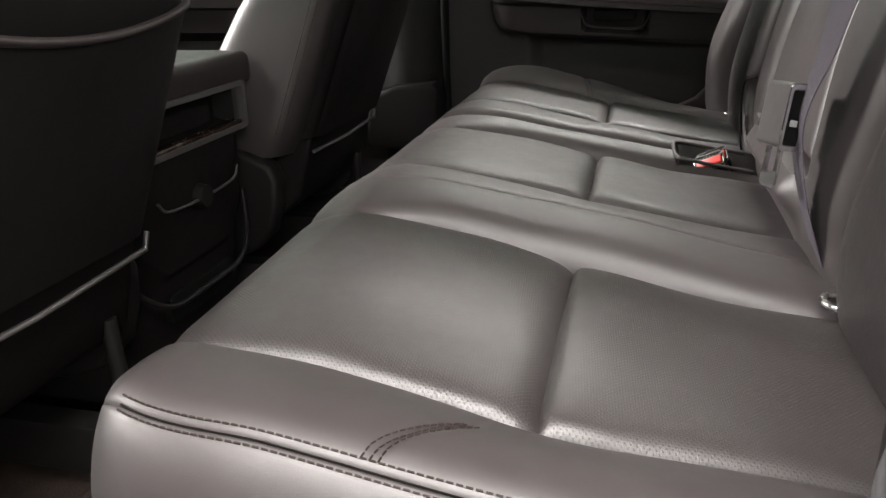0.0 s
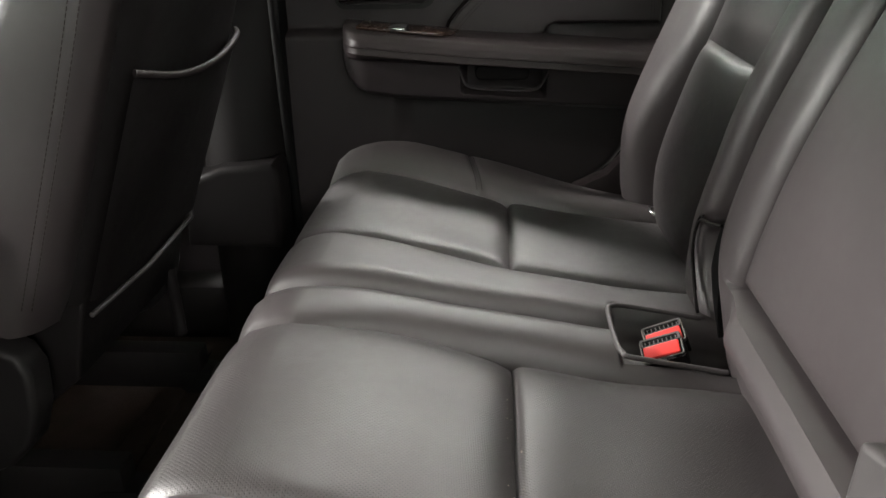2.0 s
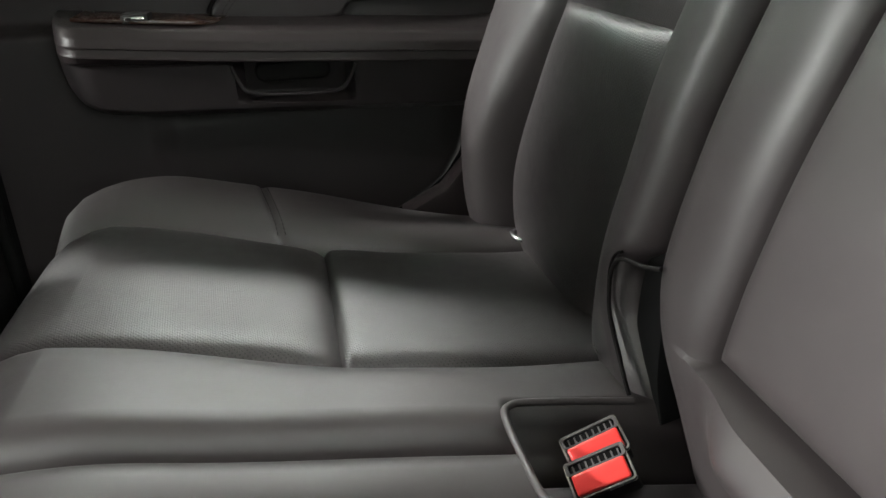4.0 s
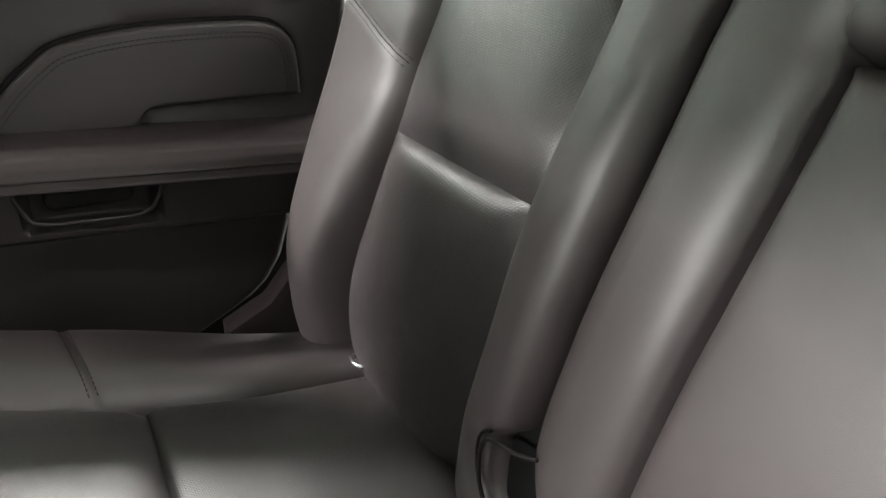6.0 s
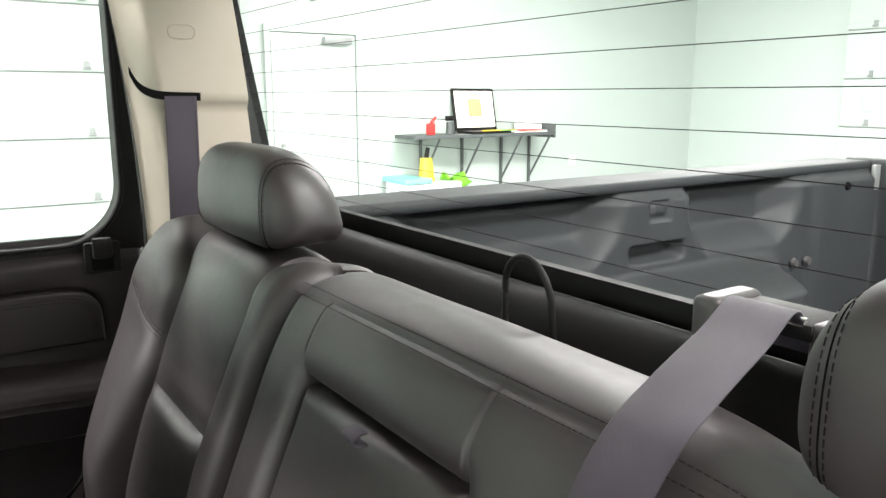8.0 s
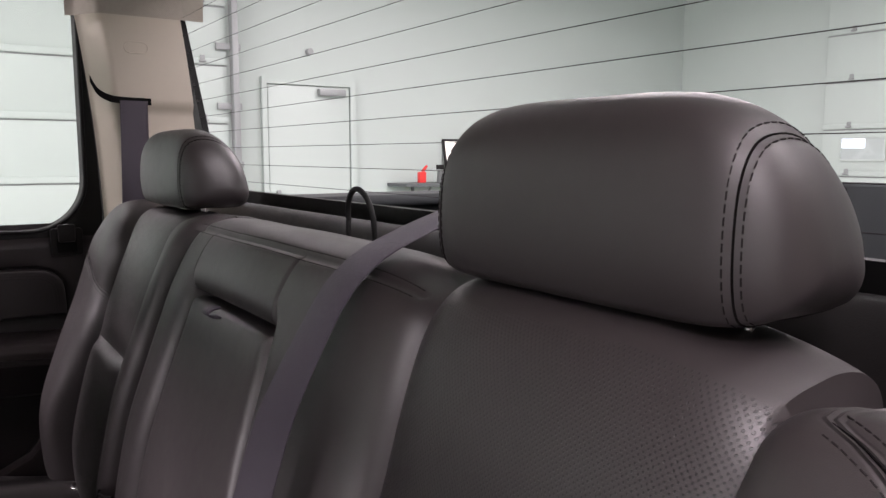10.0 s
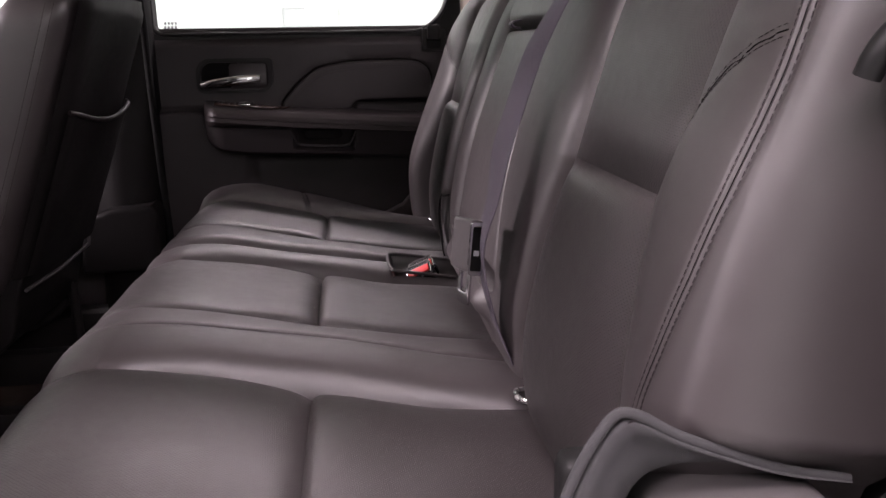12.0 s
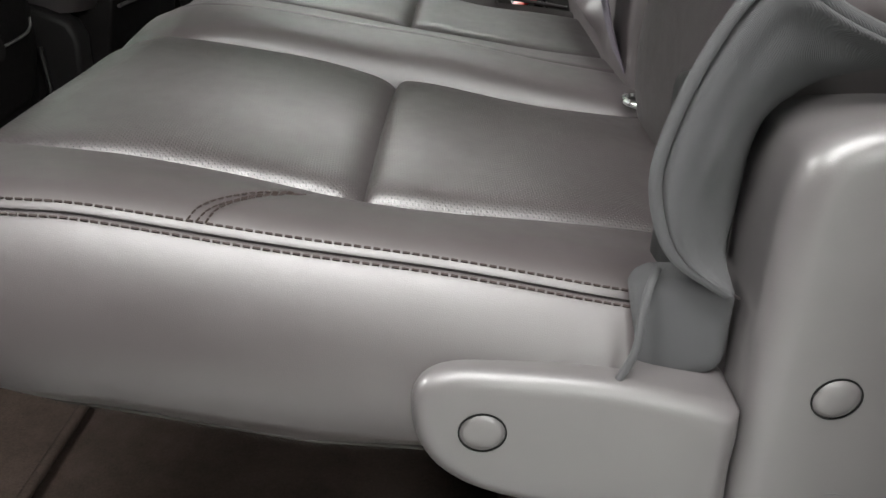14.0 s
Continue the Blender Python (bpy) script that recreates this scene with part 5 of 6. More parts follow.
structure("trim_belt_slot", ribbon(slot, [Vector((0.0, 0, 0.0062)) for _ in slot], 0.004), VOID, "black curved belt slot in the pillar", "belt slot")
structure("trim_pillar_mark", tube([(x, 1.4572, z) for x, z in rounded(0.135, 0.175, 1.088, 1.108, 0.0099, 8)], 0.0009, 6, True), BEIGE, "faint oval cover on the beige pillar", "screw cover")
far_belt = thing("pillar_belt", (0.14, 1.45, 0.8), "purple-grey belt webbing down the beige pillar", "seat belt")
mid = [Vector((0.146 - 0.006 * k / 20, 1.4525 - 0.004 * math.sin(math.pi * k / 20), 1.004 - 0.235 * k / 20)) for k in range(21)]
part("webbing", ribbon(mid, [Vector((0.0238, 0, 0)) for _ in mid], 0.0016), BELT, far_belt)

for side in (-1, 1):
    part("selvedge", ribbon([p + Vector((side * 0.0218, -0.0012, 0)) for p in mid], [Vector((0.0016, 0, 0)) for _ in mid], 0.0012), BELT, far_belt)

# Near rear pillar, beside the outer belt.
structure("wall_near_pillar", grid(20, 30, lambda u, v: (0.145 + 0.14 * u - 0.03 * v * v, -0.02 + 0.05 * smoothstep(0.0, 0.3, u), 0.76 + 0.52 * v)), BEIGE, "beige near rear pillar trim", "pillar trim")

structure("wall_near_pillar_low", grid(16, 16, lambda u, v: (0.125 + 0.17 * u, -0.03 + 0.05 * smoothstep(0.0, 0.3, u), 0.02 + 0.75 * v)), PLASTIC, "black plastic lower near pillar trim", "pillar trim")

# Out of view; added to keep side light off the outer belt.
structure("wall_quarter_blocker", box(0.115, 0.36, -0.17, -0.06, 0.0, 1.335, 0.012), PAINT, "unseen black body side, added to shade the outer belt", "body side")

# Back wall, sill and rear window.
structure("wall_back", box(0.285, 0.33, -0.05, 1.56, 0.0, 0.815), PLASTIC, "dark trim wall behind the bench", "wall")
sill_prof = [(0.215, 0.70), (0.222, 0.745), (0.232, 0.780), (0.244, 0.806), (0.256, 0.822), (0.266, 0.8285), (0.276, 0.829), (0.284, 0.826)]
sp = smooth_path([Vector((x, 0, z)) for x, z in sill_prof], 24)
structure("trim_sill", grid(24, 30, lambda u, v: (sp[round(u * 23)].x, -0.03 + 1.50 * v, sp[round(u * 23)].z)), PLASTIC, "dark brown rounded sill under the rear window", "sill")


def glass_x(z):
    return 0.292 - 0.185 * (z - 0.845)


def tilt_outline(pts, back=0.0):
    return [Vector((glass_x(z) + back, y, z)) for y, z in pts]


def tilted_ring(o, i, t):
    bm = bmesh.new()
    loops = [[bm.verts.new(p) for p in tilt_outline(q, b)] for q, b in ((o, 0), (i, 0), (i, t), (o, t))]
    n = len(o)
    for k in range(4):
        a, b = loops[k], loops[(k + 1) % 4]
        for j in range(n):
            bm.faces.new((a[j], a[(j + 1) % n], b[(j + 1) % n], b[j]))
    bmesh.ops.recalc_face_normals(bm, faces=bm.faces)
    return bm


rear_window = thing("rear_window", (0.29, 0.745, 0.84), "rear window glass with fine heating wires", "window", kind="structure")
g_in, g_out = rounded(0.020, 1.470, 0.846, 1.25, 0.03, 8), rounded(-0.03, 1.520, 0.822, 1.30, 0.04, 8)
part("frame", tilted_ring(g_out, g_in, 0.012), RUBBER, rear_window, "black window border")
bm = bmesh.new()
bm.faces.new([bm.verts.new(p) for p in tilt_outline(g_in, 0.006)])
gp = part("pane", bm, GLASS, rear_window, "clear glass", smooth=False)
gp.visible_shadow = False
for k in range(13):
    z = 0.862 + 0.0295 * k
    part("heating_wire", tube([(glass_x(z) + 0.004, 0.03 + 1.43 * j / 12, z) for j in range(13)], 0.00036, 4), THREAD, rear_window)
for k in range(13):
    z = 0.862 + 0.0295 * k
    part("wire_tab", box(glass_x(z) + 0.001, glass_x(z) + 0.005, 1.462, 1.470, z - 0.002, z + 0.002), RUBBER, rear_window)


# Roof and the rest of the cab, which closes the place.
structure("ceiling", grid(24, 16, lambda u, v: (-2.0 + 2.28 * u, -0.02 + 1.54 * v, 1.285 + 0.035 * math.sin(math.pi * u) ** 0.5 * math.sin(math.pi * v) ** 0.4)), HEADLINER, "grey-beige roof lining", "ceiling")
structure("wall_roof_skin", box(-2.0, 0.30, -0.06, 1.58, 1.335, 1.36, 0.01), PAINT, "black roof skin", "roof")
structure("wall_far_front", box(-2.2, -0.78, 1.62, 1.70, 0.0, 0.70), PAINT, "far front door skin", "door")
structure("wall_near_front", box(-2.2, -0.78, -0.16, -0.08, 0.0, 0.74), PAINT, "near front door skin", "door")
structure("wall_near_post", box(-0.80, -0.64, -0.12, -0.04, 0.0, 1.33, 0.01), PLASTIC, "near door post", "pillar")
structure("wall_dash", prism([(-2.3, 0.0), (-1.75, 0.0), (-1.70, 0.35), (-1.62, 0.60), (-1.75, 0.70), (-2.3, 0.72)], "y", -0.08, 1.62, 0.02, 3), PLASTIC, "dark dashboard", "dashboard")
floor_fn = lambda u, v: (-2.2 + 2.50 * u, -0.04 + 1.60 * v, 0.02 + 0.06 * bump((-0.04 + 1.60 * v) - 0.745, 0.16) * smoothstep(-0.2, -0.7, -2.2 + 2.5 * u) + 0.002 * math.sin(40 * u) * math.sin(31 * v))
structure("floor", grid(80, 60, floor_fn), CARPET, "dark brown carpeted cab floor", "floor")
structure("trim_sill_plate", box(-0.62, 0.10, -0.10, -0.03, 0.0, 0.035, 0.008), PLASTIC, "black door sill plate", "sill plate")
structure("wall_seat_base", box(-0.12, 0.27, 0.13, 1.45, 0.02, 0.245, 0.01), CARPET, "dark carpeted base under the bench", "seat base")
mat = thing("floor_mat", (-0.7, 1.15, 0.03), "dark brown rear carpet mat on the floor", "floor mat")
part("carpet", prism(rounded(-0.80, -0.36, 0.98, 1.46, 0.05), "z", 0.034, 0.044, 0.003, 2), CARPET, mat)
for k in range(9):
    part("rib", box(-0.77 + 0.045 * k, -0.752 + 0.045 * k, 1.01, 1.43, 0.042, 0.049, 0.003, 2), CARPET, mat)
near_mat = thing("floor_mat", (-0.62, 0.55, 0.03), "brown carpet mat behind the driver seat", "floor mat")
part("carpet", prism(rounded(-0.80, -0.564, 0.06, 0.56, 0.05), "z", 0.030, 0.042, 0.003, 2), CARPET, near_mat)
part("bound_edge", tube([Vector((x, y, 0.038)) for x, y in rounded(-0.80, -0.564, 0.06, 0.56, 0.05)], 0.006, 8, True), CARPET, near_mat)

# Out of view; added and swung to block light from the cushion's near side.
open_door = thing("door_1", (-0.66, -0.6, 0.1), "unseen open rear door, added to shade the bench", "door", kind="structure")
swing = Matrix.Translation((-0.68, -0.13, 0)) @ Matrix.Rotation(radians(34), 4, "Z") @ Matrix.Translation((0.68, 0.13, 0))
for name, bm, mat in (("trim_panel", box(-0.715, -0.640, -1.10, -0.13, 0.05, 0.775, 0.02, 3), DOOR_PLASTIC),
                      ("window_frame", ring_prism(rounded(-1.08, -0.14, 0.775, 1.29, 0.06), rounded(-1.03, -0.19, 0.80, 1.24, 0.05), "x", -0.70, -0.655), RUBBER)):
    bm.transform(swing)
    part(name, bm, mat, open_door)

structure("trim_kick", box(-2.2, 0.28, 1.52, 1.60, 0.0, 0.13, 0.01), PLASTIC, "black plastic rocker trim under the door", "sill plate")

# ---- front passenger door trim, seen past the seat ----
fdoor = thing("front_door", (-1.2, 1.62, 0.1), "closed front door with wood strip and padded panel", "door")
part("trim_panel", grid(60, 40, lambda u, v: (-1.75 + 0.98 * u, 1.605 - 0.012 * (smoothstep(0, 0.01, 0.10 + 0.1 * u - abs(v - 0.86) * 0.3)), 0.10 + 0.66 * v)), DOOR_PLASTIC, fdoor)


def front_arm(u, v):
    x = -1.62 + 0.80 * u
    prof = [(1.605, 0.612), (1.52, 0.610), (1.495, 0.602), (1.487, 0.585), (1.490, 0.560), (1.515, 0.553), (1.520, 0.50), (1.605, 0.47)]
    f = v * 7
    k = min(int(f), 6)
    y, z = (prof[k][i] + (prof[k + 1][i] - prof[k][i]) * (f - k) for i in (0, 1))
    return (x, y, z)


part("armrest", grid(40, 43, front_arm), BROWN_VINYL, fdoor, "padded dark armrest")
part("wood_strip", box(-1.40, -1.00, 1.496, 1.590, 0.6125, 0.619, 0.002, 2), WOOD, fdoor, "brown wood-look switch plate")
# The cup's shade is a near-black plate here too.
part("cup_shade", prism(rounded(-1.32, -1.16, 0.640, 0.712, 0.025), "y", 1.594, 1.606, 0.002, 2), VOID, fdoor)
part("handle_lever", box(-1.31, -1.18, 1.582, 1.592, 0.650, 0.668, 0.004, 3), CHROME, fdoor, "chrome door lever")
arch = smooth_path([Vector((-1.10, 0, 0.618)), Vector((-1.04, 0, 0.665)), Vector((-0.96, 0, 0.70)), Vector((-0.86, 0, 0.71)), Vector((-0.80, 0, 0.69)), Vector((-0.79, 0, 0.618))], 40)
part("padded_arch", prism([(p.x, p.z) for p in arch], "y", 1.582, 1.61, 0.008, 3), LEATHER, fdoor, "padded leather panel")
fwin = part("window_pane", box(-1.75, -0.80, 1.634, 1.638, 0.76, 1.25), GLASS, fdoor, smooth=False)
fwin.visible_shadow = False


# ---- front seats ----
def seat_slab(y0, y1, z0, z1, x_front, x_rear, r, n=46):
    """An upright padded slab with rounded edges; x_front and x_rear give its faces by height."""
    yc, hy = (y0 + y1) / 2, (y1 - y0) / 2

    def ring(zf, a):
        z = z0 + (z1 - z0) * zf
        top = max(0.0, (z - (z1 - r * 1.6)) / (r * 1.6))
        low = max(0.0, ((z0 + r) - z) / r)
        sh = math.sqrt(max(0.0, 1 - top ** 2.4)) * (1 - 0.12 * low)
        xf, xr = x_front(z), x_rear(z)
        xm, hx = (xf + xr) / 2, (xr - xf) / 2
        c, s = math.cos(a), math.sin(a)
        e = 2 / 5.0
        yy = math.copysign(abs(c) ** e, c) * (hy - 0.05 * top ** 2)
        xx = math.copysign(abs(s) ** e, s) * hx
        return Vector((xm + xx * (0.25 + 0.75 * sh), yc + yy * (0.6 + 0.4 * sh), z))
    bm = grid(n, 73, lambda u, v: ring(u, v * 2 * math.pi))
    bmesh.ops.remove_doubles(bm, verts=bm.verts, dist=0.0004)
    bmesh.ops.holes_fill(bm, edges=[e for e in bm.edges if e.is_boundary], sides=100)
    bmesh.ops.recalc_face_normals(bm, faces=bm.faces)
    return bm


def x_rear(z):
    return interp(z, (0.30, 0.34, 0.62, 0.80, 0.86), (-0.738, -0.724, -0.617, -0.552, -0.532))


def x_front(z):
    return interp(z, (0.30, 0.45, 0.578, 0.70, 0.86), (-0.97, -0.92, -0.835, -0.735, -0.66))


def make_front_seat(yc, label, group, rim_z):
    s = thing("front_seat", (-0.75, yc, 0.02), label, "seat", group)
    y0, y1 = yc - 0.215, yc + 0.215
    back = part("backrest", seat_slab(y0, y1, 0.335, 0.845, x_front, lambda z: x_rear(z) - 0.018, 0.05), LEATHER, s, "black leather backrest")
    # panel over the rear face, with a map pocket
    def panel(u, v):
        z = 0.365 + 0.455 * v
        e = min(u, 1 - u) * 0.355
        y = yc - 0.1775 + 0.355 * u
        top = smoothstep(0.0, 0.03, (1 - v) * 0.455)
        return (x_rear(z) - 0.016 + 0.020 * (1 - math.exp(-e / 0.012)) * (0.3 + 0.7 * top), y, z)
    part("rear_panel", grid(50, 40, panel), BACK_VINYL, back)
    def pocket_face(u, v):
        e = min(u, 1 - u) * 0.330
        zt = rim_z + 0.022 * (2 * u - 1) ** 2 - 0.006
        z = 0.367 + (zt - 0.367) * v
        bag = 0.010 + 0.012 * math.sin(math.pi * u) * v ** 2
        return (x_rear(z) + 0.004 + bag * (1 - math.exp(-e / 0.01)), yc - 0.165 + 0.330 * u, z)
    pk = part("map_pocket", grid(50, 30, pocket_face), BACK_VINYL, s, "black leather map pocket")
    part("pocket_rim", tube([pocket_face(k / 40, 1.0) for k in range(41)], 0.0042, 8), BROWN_VINYL, pk)
    for side in (-1, 1):
        for off in (0.0, 0.012):
            line = [Vector((x_rear(z) - 0.040 - off, yc + side * 0.2152, z)) for z in np.linspace(0.38, 0.80, 40)]
            part("stitching", stitches(resample(line, 0.0066)), THREAD_BROWN, back)
    part("lower_panel", prism([(-0.80, 0.21), (-0.752, 0.25), (-0.732, 0.330), (-0.722, 0.362), (-0.76, 0.37), (-0.83, 0.33)], "y", y0 + 0.06, y1 - 0.04, 0.008, 3), BACK_VINYL, s, "black plastic lower back panel")
    part("panel_bar", tube([(-0.726, y0 + 0.075, 0.335), (-0.716, yc, 0.336), (-0.722, y1 - 0.03, 0.338), (-0.722, y1 - 0.022, 0.358)], 0.0035, 8), GREY_PLASTIC, s)
    part("seat_cushion", box(-1.30, -0.86, y0 + 0.01, y1 - 0.01, 0.27, 0.385, 0.03, 4), LEATHER, s)
    for a, b in ((y0 - 0.012, y0 + 0.035), (y1 - 0.035, y1 + 0.012)):
        side = [(-1.30, 0.15), (-0.86, 0.15), (-0.815, 0.17), (-0.785, 0.20), (-0.768, 0.25), (-0.764, 0.30), (-0.775, 0.325), (-0.815, 0.345), (-0.87, 0.36), (-1.30, 0.33)]
        part("side_cover", prism(side, "y", a, b, 0.010, 3), PLASTIC, s, "black plastic seat side cover")
    for y in (y0 + 0.05, y1 - 0.09):
        part("seat_rail", box(-1.25, -0.72, y, y + 0.04, 0.05, 0.12, 0.006, 2), PLASTIC, s)
        part("rail_foot", box(-0.76, -0.70, y - 0.004, y + 0.044, 0.035, 0.085, 0.012, 2), PLASTIC, s)
    part("belt_anchor", cylinder((-0.75, y1 - 0.08, 0.27), (-0.75, y1 - 0.075, 0.15), 0.010), PLASTIC, s)
    # headrest
    def head(u, v):
        w, a = -1 + 2 * u, v * 2 * math.pi
        q = (1 - abs(w) ** 3.2) ** 0.5
        c, t = math.cos(a), math.sin(a)
        e = 2 / 2.8
        return (-0.560 + 0.055 * math.copysign(abs(c) ** e, c) * q + 0.01 * t, yc + w * 0.135, 0.940 + 0.082 * math.copysign(abs(t) ** e, t) * (0.35 + 0.65 * q))
    bm = grid(40, 41, lambda u, v: head(0.001 + 0.998 * u, v))
    bmesh.ops.remove_doubles(bm, verts=bm.verts, dist=0.0003)
    bmesh.ops.holes_fill(bm, edges=[e for e in bm.edges if e.is_boundary], sides=80)
    bmesh.ops.recalc_face_normals(bm, faces=bm.faces)
    hd = part("headrest", bm, LEATHER, s, "black leather headrest")
    for o in (-0.07, 0.07):
        part("post", cylinder((-0.575, yc + o, 0.80), (-0.562, yc + o, 0.90), 0.0058), CHROME, hd, "chrome steel post")
    return s


make_front_seat(1.172, "black leather front passenger seat with map pocket", "front seats", 0.617)
make_front_seat(0.326, "black leather driver seat with map pocket", "front seats", 0.600)

# ---- centre console ----
console = thing("center_console", (-0.95, 0.745, 0.03), "black center console with padded lid and rear vent", "console")


def console_face(u, v):
    y = 0.562 + 0.366 * u
    z = 0.05 + 0.425 * v
    h = abs(u - 0.5) * 2
    x = -0.790 - 0.035 * h ** 4 - 0.04 * (1 - v) ** 2
    # raised rounded panel round vent and cup holder
    inside = min(0.165 - abs(y - 0.745), z - 0.235 - 0.9 * max(0, abs(y - 0.745) - 0.09), 0.487 - z)
    x += 0.006 * smoothstep(-0.004, 0.004, inside)
    # vent hollow
    a = min(0.149 - abs(y - 0.745), z - 0.412, 0.474 - z)
    x -= 0.035 * smoothstep(0.0, 0.008, a)
    return (x, y, z)


part("rear_face", grid(120, 110, console_face), BACK_VINYL, console, "black plastic rear face")
part("body", prism([(-1.6, 0.05), (-0.86, 0.05), (-0.835, 0.20), (-0.835, 0.47), (-1.6, 0.47)], "y", 0.566, 0.924, 0.010, 3), PLASTIC, console)
panel_line = [Vector((-0.790 - 0.035 * (abs(y - 0.745) / 0.183) ** 4 + 0.005, y, z)) for y, z in rounded(0.573, 0.917, 0.195, 0.60, 0.10, 10) if z < 0.478]
part("panel_ridge", tube(panel_line, 0.0042, 8), PLASTIC, console, "raised rim round the rear panel")
lid = part("lid", box(-1.35, -0.782, 0.550, 0.940, 0.470, 0.522, 0.017, 5), BROWN_VINYL, console, "padded dark leather lid")
vent = part("vent_frame", ring_prism([(y, z) for y, z in rounded(0.588, 0.902, 0.406, 0.480, 0.008)], [(y, z) for y, z in rounded(0.598, 0.892, 0.414, 0.472, 0.005)], "x", -0.790, -0.779), GREY_PLASTIC, console, "grey vent frame")
part("wood_strip", box(-0.800, -0.783, 0.600, 0.890, 0.412, 0.419, 0.001, 1), WOOD, vent, "brown wood-look strip")
arc = smooth_path([(-0.783, 0.635, 0.352), (-0.781, 0.648, 0.338), (-0.780, 0.68, 0.333), (-0.780, 0.745, 0.331), (-0.780, 0.81, 0.333), (-0.781, 0.842, 0.338), (-0.783, 0.855, 0.352)], 50)
part("cup_holder_edge", tube(arc, 0.0022, 8), GREY_PLASTIC, console)
part("knob", cylinder((-0.789, 0.745, 0.333), (-0.774, 0.745, 0.333), 0.019, 0.016, 28), PLASTIC, console)
# Solid plate; the vent opening's shade is put in as near-black.
part("foot_vent", prism(rounded(0.655, 0.835, 0.16, 0.205, 0.010), "x", -0.822, -0.800, 0.003, 2), VOID, console)

# ---- truck bed behind the window ----
bed = thing("truck_bed", (1.3, 0.75, 0.2), "grey lined truck bed behind the cab", "truck bed")


def bed_wall(u, v):
    x, z = 0.42 + 1.62 * u, 0.30 + 0.505 * v
    y = 1.372 + 0.020 * smoothstep(0.775, 0.80, z)
    # bays pressed outward under the rail, with rounded lower ledges
    for a, b in ((0.46, 1.05), (1.225, 1.70)):
        deep = smoothstep(a, a + 0.10, x) * smoothstep(b, b - 0.12, x)
        low = (0.675 if a < 1 else 0.660) + 0.06 * (1 - deep)
        y += 0.070 * deep * smoothstep(low - 0.030, low + 0.045, z)
    # tie-down box with a pocket below it
    boxed = smoothstep(1.045, 1.075, x) * smoothstep(1.235, 1.205, x)
    y += 0.045 * boxed * smoothstep(0.690, 0.672, z) * smoothstep(0.640, 0.655, z)
    # embossed hook
    e = min(0.034 - abs(x - 1.144), 0.025 - abs(z - 0.757))
    y += 0.008 * smoothstep(0.0, 0.005, e) - 0.007 * smoothstep(0.010, 0.014, e) * smoothstep(0.744, 0.754, z)
    # last panel beside the gate
    y -= 0.010 * smoothstep(1.72, 1.78, x)
    y -= 0.17 * smoothstep(0.88, 1.06, x) * smoothstep(1.62, 1.45, x) * smoothstep(0.63, 0.56, z)
    return (x, y, z)


side = part("far_side", grid(220, 110, bed_wall), BEDLINER, bed, "moulded grey liner side")
for hx, hz in ((1.88, 0.766), (1.66, 0.580), (1.72, 0.578)):
    part("liner_bolt", cylinder((hx, 1.366, hz), (hx, 1.356, hz), 0.013, 0.010, 16), GREY_PLASTIC if hz < 0.6 else VOID, side)
part("far_rail", box(0.34, 2.04, 1.385, 1.52, 0.802, 0.826, 0.010, 3), BEDLINER, bed, "grey plastic bed rail cap")
part("near_rail", box(0.34, 2.04, -0.02, 0.11, 0.802, 0.826, 0.010, 3), BEDLINER, bed, "grey plastic bed rail cap")
part("near_side", grid(60, 20, lambda u, v: (0.42 + 1.62 * u, 0.07 - 0.01 * math.sin(20 * u), 0.30 + 0.505 * v)), BEDLINER, bed)
part("bed_floor", grid(60, 160, lambda u, v: (0.40 + 1.66 * u, 0.05 + 1.40 * v, 0.30 + 0.008 * smoothstep(-0.3, 0.3, math.sin(v * 70)))), BEDLINER, bed, "ribbed grey liner floor")
part("front_wall", box(0.36, 0.40, 0.02, 1.47, 0.28, 0.79, 0.008), BEDLINER, bed)
part("front_edge_strip", box(0.385, 0.412, 0.60, 0.935, 0.785, 0.811, 0.002, 1), ORANGE, bed, "orange-brown strip on the front bed wall")
gate = part("tailgate", box(2.045, 2.10, 0.02, 1.47, 0.28, 0.830, 0.012, 3), BEDLINER, bed, "dark tailgate")
for k in range(6):
    part("gate_slot", box(2.039, 2.043, 0.20 + 0.20 * k, 0.26 + 0.20 * k, 0.795, 0.815, 0.001), VOID, gate)
part("gate_hinge", box(2.02, 2.047, 1.36, 1.375, 0.745, 0.815, 0.004), GALV, bed, "white metal tailgate strap")

# ---- garage ----
GROUND = -0.55


def room_box(name, x0, x1, y0, y1, z0, z1, mat, label, cat):
    structure(name, box(x0, x1, y0, y1, z0, z1), mat, label, cat, smooth=False)


room_box("ground", -10.0, 9.2, -6.2, 8.0, GROUND - 0.1, GROUND, CONCRETE, "grey concrete garage floor", "floor")
room_box("wall_south", -10.0, 9.2, -6.3, -6.2, GROUND, 3.2, WALL_WHITE, "white garage wall", "wall")
room_box("wall_west", -10.1, -10.0, -6.3, 7.2, GROUND, 3.2, WALL_WHITE, "white garage wall", "wall")
room_box("wall_east", 8.35, 8.45, -6.3, 7.2, GROUND, 3.2, WALL_WHITE, "white garage wall", "wall")
room_box("ceiling_garage", -10.1, 9.3, -6.3, 8.0, 3.2, 3.3, WALL_WHITE, "white garage ceiling", "ceiling")
room_box("wall_north", -10.1, 9.2, 7.0, 7.1, GROUND, 3.2, WALL_WHITE, "white garage wall", "wall")


